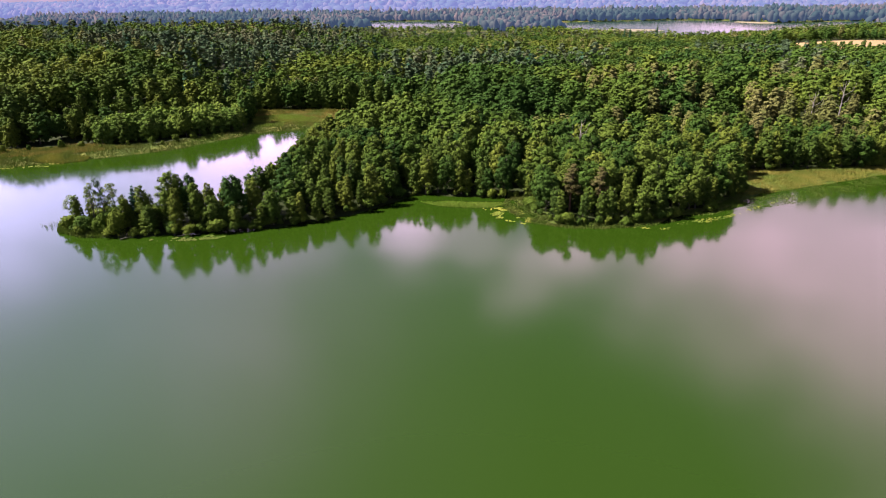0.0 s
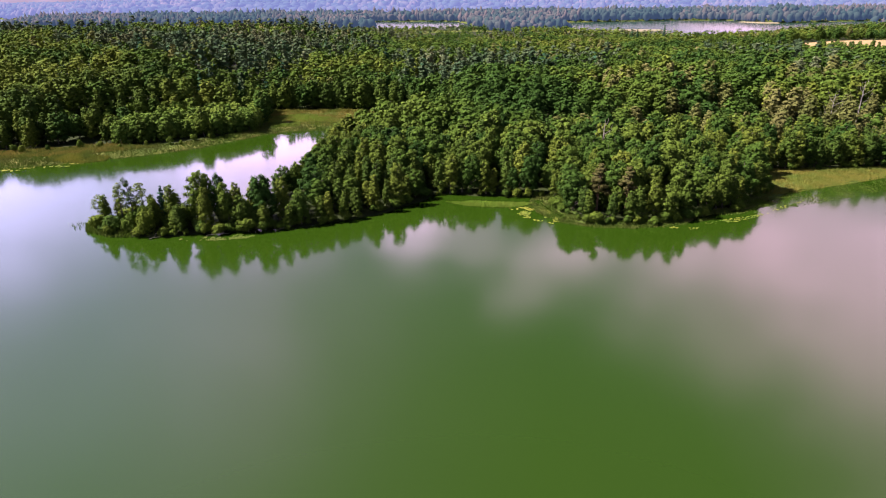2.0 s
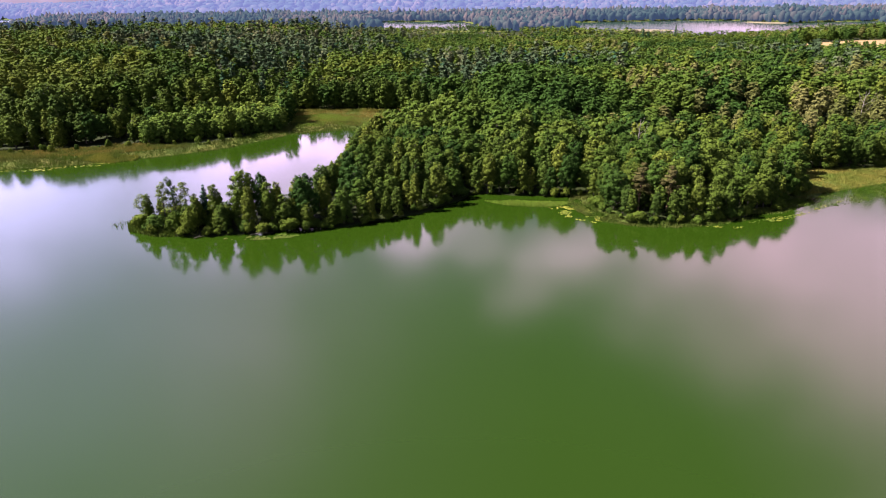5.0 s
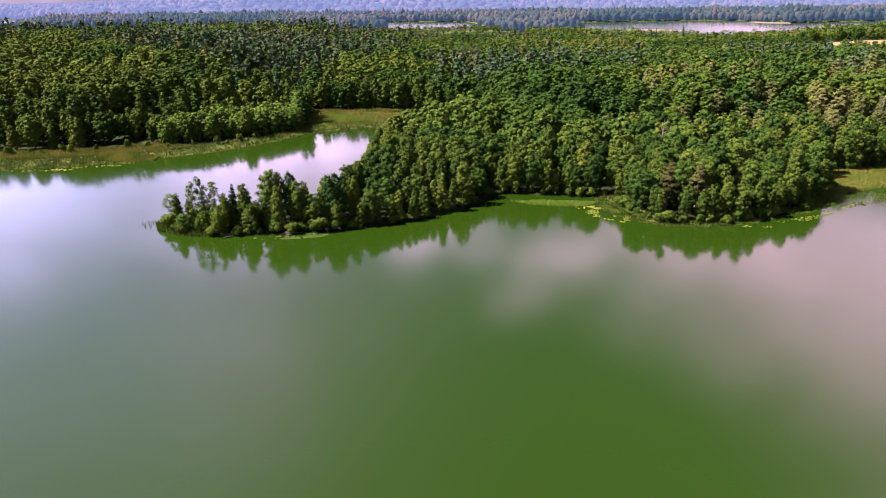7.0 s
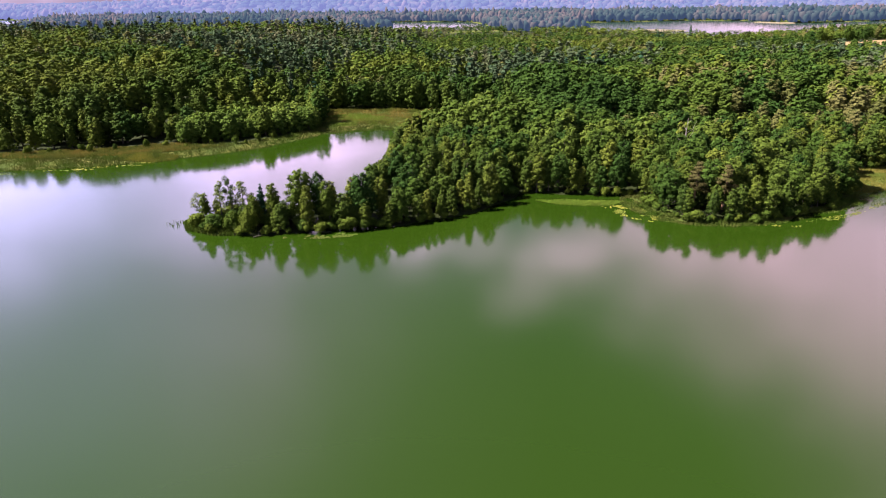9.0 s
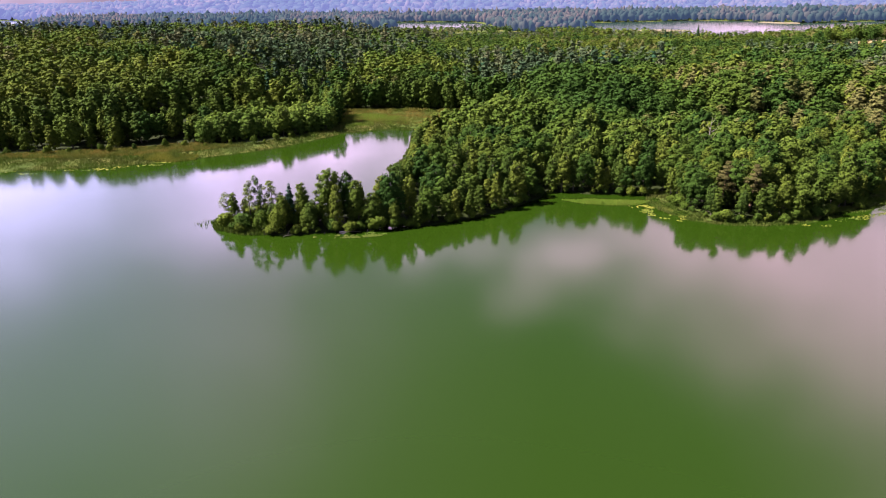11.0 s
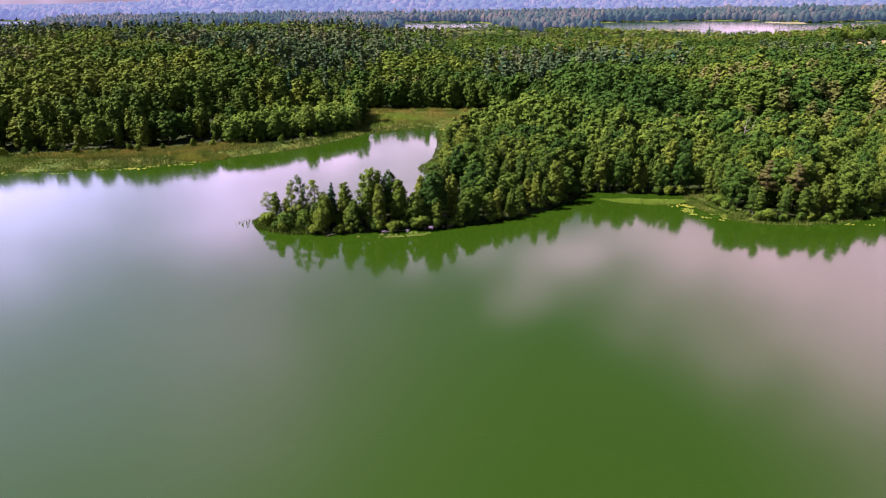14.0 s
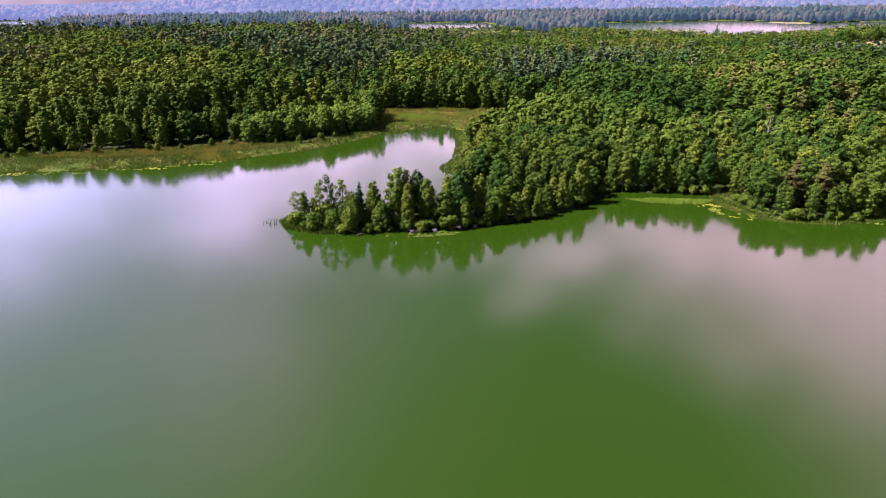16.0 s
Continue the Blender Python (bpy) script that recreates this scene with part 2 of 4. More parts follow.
def inside(poly, x, y):
    """Whether points lie in a polygon."""
    px, py = np.array(poly, float).T
    res = np.zeros(x.shape, bool)
    j = len(px) - 1
    for i in range(len(px)):
        if py[i] != py[j]:
            cross = (py[i] > y) != (py[j] > y)
            res ^= cross & (x < (px[j] - px[i]) * (y - py[i]) / (py[j] - py[i]) + px[i])
        j = i
    return res


def edge_distance(poly, x, y):
    """Metres to a polygon's edge, positive inside."""
    p = np.array(poly, float)
    best = np.full(x.shape, 1e9)
    for (ax, ay), (bx, by) in zip(p, np.roll(p, -1, 0)):
        dx, dy = bx - ax, by - ay
        u = np.clip(((x - ax) * dx + (y - ay) * dy) / (dx * dx + dy * dy), 0, 1)
        best = np.minimum(best, np.hypot(x - ax - u * dx, y - ay - u * dy))
    return np.where(inside(poly, x, y), best, -best)


def value_noise(x, y, size, seed):
    """Smooth noise from 0 to 1 with bumps of about that size."""
    x, y = x / size + seed * 17.3, y / size - seed * 9.1
    ix, iy = np.floor(x), np.floor(y)
    fx, fy = x - ix, y - iy
    fx, fy = fx * fx * (3 - 2 * fx), fy * fy * (3 - 2 * fy)

    def at(a, b):
        v = np.sin(a * 127.1 + b * 311.7 + seed * 74.7) * 43758.5453
        return v - np.floor(v)
    return (at(ix, iy) * (1 - fx) + at(ix + 1, iy) * fx) * (1 - fy) + (at(ix, iy + 1) * (1 - fx) + at(ix + 1, iy + 1) * fx) * fy


def step(a, b, v):
    u = np.clip((v - a) / (b - a), 0, 1)
    return u * u * (3 - 2 * u)


def hills(x, y):
    """The lie of the land away from the shores."""
    near = 10.0 * step(238, 292, y) * step(-45, 30, x) * (0.6 + 0.4 * value_noise(x, y, 60, 3)) * (1 - 0.75 * step(335, 430, y))
    left = (8.5 * step(252, 312, y) * (1 - step(-165, -118, x)) + 6.0 * step(325, 410, y) + 1.0 * step(420, 620, y)) * (1 - step(-120, 160, x)) * (1 - step(680, 950, y))
    ridge = 1.5 * value_noise(x, y, 140, 6) * step(300, 450, y) * (1 - step(600, 900, y))
    far = step(1500, 2600, y - 0.12 * x) * (1 + 67 * step(-1900, 300, x) + (6 + 24 * step(-1700, 0, x)) * value_noise(x, y, 520, 5))
    back = step(2500, 3900, y) * (0 + 54 * step(-1900, -200, x) + (2 + 24 * step(-1900, 0, x)) * value_noise(x, y, 800, 8))
    knoll = 13.0 * np.exp(-((x - 610) / 150) ** 2 - ((y - 740) / 80) ** 2)
    rise = 9.0 * np.exp(-((x - 420) / 90) ** 2 - ((y - 612) / 60) ** 2)
    cape = 13.0 * np.exp(-((x - 690) / 60) ** 2 - ((y - 1285) / 45) ** 2)
    return near + left + ridge + far + back + knoll + rise + cape


def land_height(x, y):
    d = np.minimum(edge_distance(LAND, x, y), -edge_distance(EAST_LAKE, x, y))
    d = np.minimum(d, -edge_distance(MID_LAKE, x, y))
    d = np.minimum(d, -edge_distance(WEST_LAKE, x, y))
    low = np.where(d > 0, 0.28 + 0.7 * step(0, 8, d), np.maximum(-2.5, 0.4 * d))
    return low + hills(x, y) * step(4, 60, d)


# ---------------------------------------------------------------- mesh helpers


def mesh_of(name, verts, tris, mat, tone=None):
    """A mesh of triangles from arrays."""
    verts, tris = np.asarray(verts, np.float32), np.asarray(tris, np.int32)
    me = bpy.data.meshes.new(name)
    me.vertices.add(len(verts))
    me.vertices.foreach_set("co", verts.ravel())
    me.loops.add(tris.size)
    me.loops.foreach_set("vertex_index", tris.ravel())
    me.polygons.add(len(tris))
    me.polygons.foreach_set("loop_start", np.arange(0, tris.size, 3, dtype=np.int32))
    if tone is not None:
        me.attributes.new("tone", "FLOAT", "FACE").data.foreach_set("value", np.asarray(tone, np.float32))
    me.materials.append(mat)
    me.update()
    me.validate()
    return me


def thing(name, at, label, category, group=""):
    ob = new(name)
    ob.location = at
    return tagged(ob, label, category, group)


def part(name, me, parent, label=""):
    ob = new(name, me)
    ob.parent = parent
    if label:
        tagged(ob, label)
    return ob


def join(pieces):
    """Arrays of several (verts, tris) as one."""
    vs, ts, n = [], [], 0
    for v, t in pieces:
        vs.append(v)
        ts.append(t + n)
        n += len(v)
    return np.concatenate(vs), np.concatenate(ts)


def tube(points, radii, sides=6):
    """A tapered, bent tube through points."""
    pts = np.array(points, float)
    verts, tris = [], []
    for i, (p, r) in enumerate(zip(pts, radii)):
        d = pts[min(i + 1, len(pts) - 1)] - pts[max(i - 1, 0)]
        d /= np.linalg.norm(d) + 1e-9
        a = np.cross(d, (0.31, 0.9, 0.11))
        a /= np.linalg.norm(a)
        b = np.cross(d, a)
        ang = np.arange(sides) * 2 * np.pi / sides
        verts.append(p + r * (np.outer(np.cos(ang), a) + np.outer(np.sin(ang), b)))
    for i in range(len(pts) - 1):
        for k in range(sides):
            a, b = i * sides + k, i * sides + (k + 1) % sides
            tris += [(a, b, a + sides), (b, b + sides, a + sides)]
    return np.concatenate(verts), np.array(tris)


OCTA = np.array([(1, 0, 0), (-1, 0, 0), (0, 1, 0), (0, -1, 0), (0, 0, 1), (0, 0, -1)], float)
OCTA_TRIS = np.array([(0, 2, 4), (2, 1, 4), (1, 3, 4), (3, 0, 4), (2, 0, 5), (1, 2, 5), (3, 1, 5), (0, 3, 5)])


def leaves(rng, lobes, count, size, scatter=0.6, shell=(0.74, 1.12)):
    """Small leaf clumps spread over the outside of a crown's lobes."""
    lobes = np.array(lobes, float)
    weight = lobes[:, 3] * (lobes[:, 3] + lobes[:, 4])
    pick = lobes[rng.choice(len(lobes), count, p=weight / weight.sum())]
    d = rng.normal(size=(count, 3))
    d[:, 2] += 0.35
    d /= np.linalg.norm(d, axis=1)[:, None]
    pos = pick[:, :3] + d * np.stack([pick[:, 3], pick[:, 3], pick[:, 4]], 1) * rng.uniform(*shell, (count, 1))
    mid = lobes[:, :3].mean(0)
    reach = np.abs(lobes[:, :3] - mid).max(0) + lobes[:, 3].mean()
    out = (pos - mid) / reach
    out /= np.linalg.norm(out, axis=1)[:, None] + 1e-6
    n = 0.7 * d + 0.6 * out + scatter * rng.normal(size=(count, 3))
    n /= np.linalg.norm(n, axis=1)[:, None]
    a = np.cross(n, rng.normal(size=(count, 3)))
    a /= np.linalg.norm(a, axis=1)[:, None]
    b = np.cross(n, a)
    s = size * rng.uniform(0.55, 1.35, (count, 1))
    verts = np.stack([pos + a * s * 0.75, pos - a * s * 0.5 + b * s * 0.55, pos - a * s * 0.5 - b * s * 0.55], 1).reshape(-1, 3)
    return verts, np.arange(count * 3).reshape(-1, 3)


def cores(lobes, share=0.72):
    """The dense inside of each lobe."""
    return join([(np.array(l[:3]) + OCTA * np.array((l[3], l[3], l[4])) * share, OCTA_TRIS) for l in lobes])


# ---------------------------------------------------------------- tree shapes, as lists of lobes (x, y, z, radius, half height)


def round_crown(rng, h, r, bottom, n, lobe=0.36, pointed=0.0):
    """A leafy crown: a dome, or tapering to a point."""
    out = [(0, 0, h * (bottom + 0.42 * (1 - bottom)), r * 0.64, h * (1 - bottom) * 0.38)]
    skew = rng.uniform(-0.15, 0.15, 2) * r
    for i in range(n):
        u = (i + 0.5) / n
        z = bottom + (1 - bottom) * (0.06 + 0.86 * u)
        dome = math.sin(math.pi * min(1, 0.24 + 0.70 * u)) ** 0.6
        cone = min(1, 0.85 + 1.2 * u) * (1 - 0.80 * u)
        prof = dome * (1 - pointed) + cone * pointed
        a = i * 2.4 + rng.uniform(-0.5, 0.5)
        rad = r * prof * rng.uniform(0.50, 0.88)
        q = r * lobe * rng.uniform(0.65, 1.15) * (0.5 + 0.5 * prof)
        out.append((rad * math.cos(a) + skew[0] * u, rad * math.sin(a) + skew[1] * u, h * z, q, q * rng.uniform(0.65, 0.95)))
    return out


def pine_crown(rng, h, r, n):
    """An open crown: loose flat tufts on a bare trunk."""
    out = []
    for i in range(n):
        u = i / (n - 1)
        a = i * 2.4 + rng.uniform(-0.9, 0.9)
        rad = r * (0.9 - 0.7 * u) * rng.uniform(0.25, 1.1)
        q = r * rng.uniform(0.26, 0.46) * (1 - 0.3 * u)
        out.append((rad * math.cos(a), rad * math.sin(a), h * (0.42 + 0.54 * u + rng.uniform(-0.03, 0.03)), q, q * rng.uniform(0.45, 0.75)))
    return out


def airy_crown(rng, h, r, n):
    """Separate leaf clumps at the ends of thin, rising limbs."""
    out = []
    for i in range(n):
        u = (i + 0.5) / n
        a = i * 2.4 + rng.uniform(-0.7, 0.7)
        rad = r * (0.35 + 0.75 * math.sin(math.pi * (0.15 + 0.75 * u))) * rng.uniform(0.35, 1.0)
        q = r * rng.uniform(0.24, 0.40)
        out.append((rad * math.cos(a), rad * math.sin(a), h * (0.38 + 0.58 * u), q, q * rng.uniform(0.6, 0.85)))
    return out


def spruce_crown(rng, h, r, n):
    out = []
    for i in range(n):
        u = i / n
        a = i * 2.4 + rng.uniform(-0.4, 0.4)
        rad = r * (1 - u) * 0.62
        q = r * (0.50 * (1 - u) + 0.10)
        out.append((rad * math.cos(a), rad * math.sin(a), h * (0.10 + 0.86 * u), q, q * 0.8))
    return out


def bush_crown(rng, h, r, n):
    out = [(0, 0, h * 0.42, r * 0.65, h * 0.42)]
    for i in range(n):
        a = i * 2.4 + rng.uniform(-0.5, 0.5)
        u = rng.uniform(0, 1)
        rad = r * (0.75 - 0.45 * u)
        q = r * rng.uniform(0.30, 0.45)
        out.append((rad * math.cos(a), rad * math.sin(a), h * (0.22 + 0.55 * u), q, q * 0.9))
    return out


def lobes_for(kind, rng, rich=True):
    """One specimen: its height and lobes."""
    if kind == "oak":
        h = 17.0
        return h, round_crown(rng, h, rng.uniform(4.3, 5.4), 0.10, 40 if rich else 14, 0.29 if rich else 0.34)
    if kind == "alder":
        h = 17.0
        return h, round_crown(rng, h, rng.uniform(3.2, 4.4), 0.03, 38 if rich else 14, 0.31 if rich else 0.36, rng.uniform(0.1, 0.65))
    if kind == "birch":
        h = 19.0
        return h, round_crown(rng, h, rng.uniform(3.0, 3.6), 0.20, 34 if rich else 12, 0.30, 0.45)
    if kind in ("pine", "russet_pine"):
        h = 20.0
        return h, pine_crown(rng, h, rng.uniform(3.0, 3.8), 20 if rich else 8)
    if kind == "aspen":
        h = 14.0
        return h, airy_crown(rng, h, rng.uniform(2.6, 3.4), 15)
    if kind == "sallow":
        h = 11.0
        return h, round_crown(rng, h, rng.uniform(2.9, 3.6), 0.0, 30, 0.32, rng.uniform(0.0, 0.4))
    if kind == "spruce":
        h = 19.0
        return h, spruce_crown(rng, h, rng.uniform(2.7, 3.2), 22 if rich else 7)
    return 4.0, bush_crown(rng, 4.0, rng.uniform(2.2, 2.8), 8 if rich else 4)


def trunk_of(kind, rng, h, lobes):
    """A tapered trunk with limbs that reach into the crown; the largest limbs come apart."""
    lean = rng.uniform(-0.4, 0.4, 2)
    top = 0.9 if kind in ("pine", "russet_pine", "spruce", "aspen") else 0.78
    r = 0.055 * h ** 0.62 * (0.45 if kind == "willow" else 1.0)
    pts = [(lean[0] * u * u, lean[1] * u * u, h * top * u) for u in (-0.03, 0.05, 0.3, 0.6, 1.0)]
    pieces, limbs = [tube(pts, [r * 1.5, r, r * 0.82, r * 0.6, r * 0.18], 7)], []
    for i, l in enumerate(lobes[1::3]):
        z0 = max(0.12 * h, l[2] - 0.16 * h)
        mid = (l[0] * 0.5, l[1] * 0.5, (z0 + l[2]) * 0.5 + 0.2)
        limb = tube([(0, 0, z0), mid, l[:3]], [r * 0.4, r * 0.28, r * 0.1], 5)
        (limbs if i % 3 == 1 and len(limbs) < 3 else pieces).append(limb)
    return join(pieces), limbs


def specimen(kind, rng, count, size):
    """Mesh pair (trunk, crown) of one tree shape, to be shared by alike trees."""
    h, lobes = lobes_for(kind, rng)
    scatter = {"pine": 0.8, "spruce": 0.6}.get(kind, 0.32)
    crown = join([cores(lobes, 0.28 if kind == "aspen" else 0.60), leaves(rng, lobes, count, size, scatter)])
    bark = {"pine": "pine", "russet_pine": "pine", "birch": "pale"}.get(kind, "dark")
    trunk, limbs = trunk_of(kind, rng, h, lobes)
    return (mesh_of(kind + "_trunk", *trunk, BARK[bark]), mesh_of(kind + "_crown", *crown, LEAF[kind]),
            [mesh_of(kind + "_limb", *limb, BARK[bark]) for limb in limbs])


RNG = np.random.default_rng(7)
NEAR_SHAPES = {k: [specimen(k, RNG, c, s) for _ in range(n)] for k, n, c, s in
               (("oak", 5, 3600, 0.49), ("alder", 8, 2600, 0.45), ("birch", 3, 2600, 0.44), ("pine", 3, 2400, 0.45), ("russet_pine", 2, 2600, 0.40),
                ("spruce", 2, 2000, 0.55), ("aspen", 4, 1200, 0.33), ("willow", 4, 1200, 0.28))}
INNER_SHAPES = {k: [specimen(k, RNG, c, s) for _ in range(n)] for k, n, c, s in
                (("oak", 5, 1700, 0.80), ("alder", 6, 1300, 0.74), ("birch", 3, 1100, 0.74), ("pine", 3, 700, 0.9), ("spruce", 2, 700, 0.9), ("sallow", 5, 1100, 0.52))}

TREE_NAME = {"oak": "oak_tree", "alder": "alder_tree", "birch": "birch_tree", "pine": "pine_tree", "russet_pine": "pine_tree", "spruce": "spruce_tree", "aspen": "aspen_tree", "willow": "willow_shrub", "sallow": "willow_tree"}
TREE_LABEL = {"oak": "broad dark green leafy tree in the lakeside wood", "alder": "slender green alder tree with clumpy crown near the shore",
              "birch": "tall pale olive birch tree with feathery crown", "pine": "tall pine tree with brownish green open crown",
              "spruce": "dark green conical spruce tree among leafy trees", "aspen": "thin young aspen tree with open airy crown",
              "willow": "low yellow-green willow shrub at the water's edge",
              "sallow": "rounded light green willow tree in the marsh thicket"}


def plant(kind, x, y, height, spread=1.0, lean=(0.0, 0.0), turn=None, shape=None, label="", inner=False):
    """One tree as a thing with its trunk and crown."""
    shapes = (INNER_SHAPES if inner else NEAR_SHAPES)[kind]
    trunk, crown, limbs = shapes[int(RNG.integers(len(shapes))) if shape is None else shape % len(shapes)]
    base = {"willow": 4.0, "birch": 19.0, "pine": 20.0, "russet_pine": 20.0, "spruce": 19.0, "aspen": 14.0, "sallow": 11.0}.get(kind, 17.0)
    s = height / base
    z = float(land_height(np.array([x], float), np.array([y], float))[0])
    ob = thing(TREE_NAME[kind], (0, 0, 0), label or TREE_LABEL[kind], "shrub" if kind == "willow" else "tree",
               kind.replace("_", " ") + " trees of the lakeside wood" if kind != "willow" else "shrubs along the shore")
    m = pose(x, y, z - 0.05, lean[0], lean[1], RNG.uniform(0, 360) if turn is None else turn)
    ob.matrix_world = m @ Matrix.Diagonal((s * spread, s * spread, s, 1))
    stem = part("trunk", trunk, ob)
    for limb in limbs:
        part("limb", limb, stem)
    part("crown", crown, ob)
    return ob


# ---------------------------------------------------------------- ground and water
def spaced(a, b, fine, grow, lo, hi, most=400.0, until=0.0):
    """Grid lines: fine between lo and hi, wider outwards."""
    v = list(np.arange(lo, hi + 0.1, fine))
    st = fine
    while v[-1] < b:
        st = min(st * grow, most if v[-1] < until else 400.0)
        v.append(v[-1] + st)
    st = fine
    while v[0] > a:
        st = min(st * grow, most if v[0] > -until else 400.0)
        v.insert(0, v[0] - st)
    return np.array(v)


def build_ground():
    gx, gy = spaced(-4500, 4500, 3.2, 1.08, -260, 200, 16.0, 1000.0), spaced(-300, 4850, 3.2, 1.06, 145, 350, 12.0, 1560.0)
    x, y = [a.ravel() for a in np.meshgrid(gx, gy)]
    jitter = 3.0 * (value_noise(x, y, 9, 1) - 0.5)
    z = land_height(x + jitter, y + 3.0 * (value_noise(x, y, 9, 2) - 0.5)) + 0.2 * value_noise(x, y, 6, 4) - 0.1
    w = len(gx)
    i = np.arange(len(x)).reshape(len(gy), w)[:-1, :-1].ravel()
    tris = np.concatenate([np.stack([i, i + 1, i + w + 1], 1), np.stack([i, i + w + 1, i + w], 1)])
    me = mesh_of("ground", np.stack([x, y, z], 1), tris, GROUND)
    me.materials.append(SHADED_FLOOR)
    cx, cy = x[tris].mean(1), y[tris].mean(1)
    # along spit and bay, bank shade is this dark floor reaching 7 m out
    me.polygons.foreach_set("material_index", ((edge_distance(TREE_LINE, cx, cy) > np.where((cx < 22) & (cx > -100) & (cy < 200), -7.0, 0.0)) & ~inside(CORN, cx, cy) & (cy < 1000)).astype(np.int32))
    me.polygons.foreach_set("use_smooth", np.ones(len(tris), bool))
    tagged(new("ground", me), "grassy and marshy lakeside land with wooded hills", "ground", kind="structure")


build_ground()


def build_water():
    gx, gy = np.linspace(-4500, 4500, 19), np.array([-900, -400, 0, 260, 520, 1000, 1600, 2400, 3200, 4000, 4800], float)
    x, y = [a.ravel() for a in np.meshgrid(gx, gy)]
    w = len(gx)
    i = np.arange(len(x)).reshape(len(gy), w)[:-1, :-1].ravel()
    tris = np.concatenate([np.stack([i, i + 1, i + w + 1], 1), np.stack([i, i + w + 1, i + w], 1)])
    me = mesh_of("water", np.stack([x, y, 0 * x], 1), tris, WATER)
    me.materials.append(RUFFLED)
    me.polygons.foreach_set("material_index", (y[tris].min(1) > 500).astype(np.int32))
    tagged(new("water", me), "calm green lake water mirroring clouds and trees", "lake", kind="structure")


build_water()

# ---------------------------------------------------------------- where trees stand
CARR_GAP = [(-166, 274), (-122, 294), (-98, 306), (-99, 320), (-124, 304), (-170, 284)]
ALDER_CARR = [(-148, 254), (-96, 284), (-96, 302), (-120, 288), (-150, 268)]


def oak_hill(x, y):
    """The dark oak grove on the rise behind the bay."""
    return np.exp(-((x - 35) / 34) ** 2 - ((y - 268) / 30) ** 2)


def kind_at(x, y, rng):
    """The species that grows at a place."""
    n = len(x)
    r, big, mid = rng.random(n), value_noise(x, y, 70, 11), value_noise(x, y, 30, 12)
    kind = np.where(r < 0.47 + 1.3 * (big - 0.5), "oak", "alder").astype(object)
    conifer = step(350, 520, y) * (0.60 - 0.48 * step(-80, 180, x)) + 2.6 * (value_noise(x, y, 75, 13) - 0.55 - 0.20 * step(-20, 120, x))
    kind[(rng.random(n) < conifer) & (y > 330)] = "pine"
    kind[(kind == "pine") & (rng.random(n) < 0.18)] = "spruce"
    pale = np.exp(-(((x - 95) / 45) ** 2 + ((y - 285) / 28) ** 2)) + 0.8 * np.exp(-(((x - 145) / 26) ** 2 + ((y - 245) / 22) ** 2)) + np.where(x > 20, 1.3 * (mid - 0.62), 0.9 * (mid - 0.72)) * (y > 230)
    kind[rng.random(n) < 0.85 * pale] = "birch"
    kind[rng.random(n) < 1.1 * oak_hill(x, y)] = "oak"
    return kind


def stand(x0, x1, y0, y1, gap, rng):
    """Tree places on a jittered grid within the tree line."""
    gx, gy = [a.ravel() for a in np.meshgrid(np.arange(x0, x1, gap), np.arange(y0, y1, gap))]
    gx = gx + rng.uniform(-0.42, 0.42, len(gx)) * gap
    gy = gy + rng.uniform(-0.42, 0.42, len(gy)) * gap
    ok = inside(TREE_LINE, gx, gy)
    for lake in (EAST_LAKE, MID_LAKE, WEST_LAKE):
        ok &= edge_distance(lake, gx, gy) < -1.5
    ok &= edge_distance(CORN, gx, gy) < -5
    ok &= ~inside(CARR_GAP, gx, gy)
    # only what the drone's view can reach
    ok &= (gx < 16 + 0.81 * gy) & (gx > -80 - 0.81 * gy)
    return gx[ok], gy[ok]


def along(line, gap, inset, rng):
    """Places along an open line, to its right, about every gap metres."""
    p = np.array(line, float)
    out = []
    for a, b in zip(p[:-1], p[1:]):
        d = b - a
        n = max(1, int(round(np.hypot(*d) / gap)))
        side = np.array((d[1], -d[0])) / np.hypot(*d)
        for i in range(n):
            out.append(a + d * (i + rng.uniform(0.1, 0.9)) / n + side * (inset + rng.uniform(-0.8, 0.8)))
    return np.array(out).T


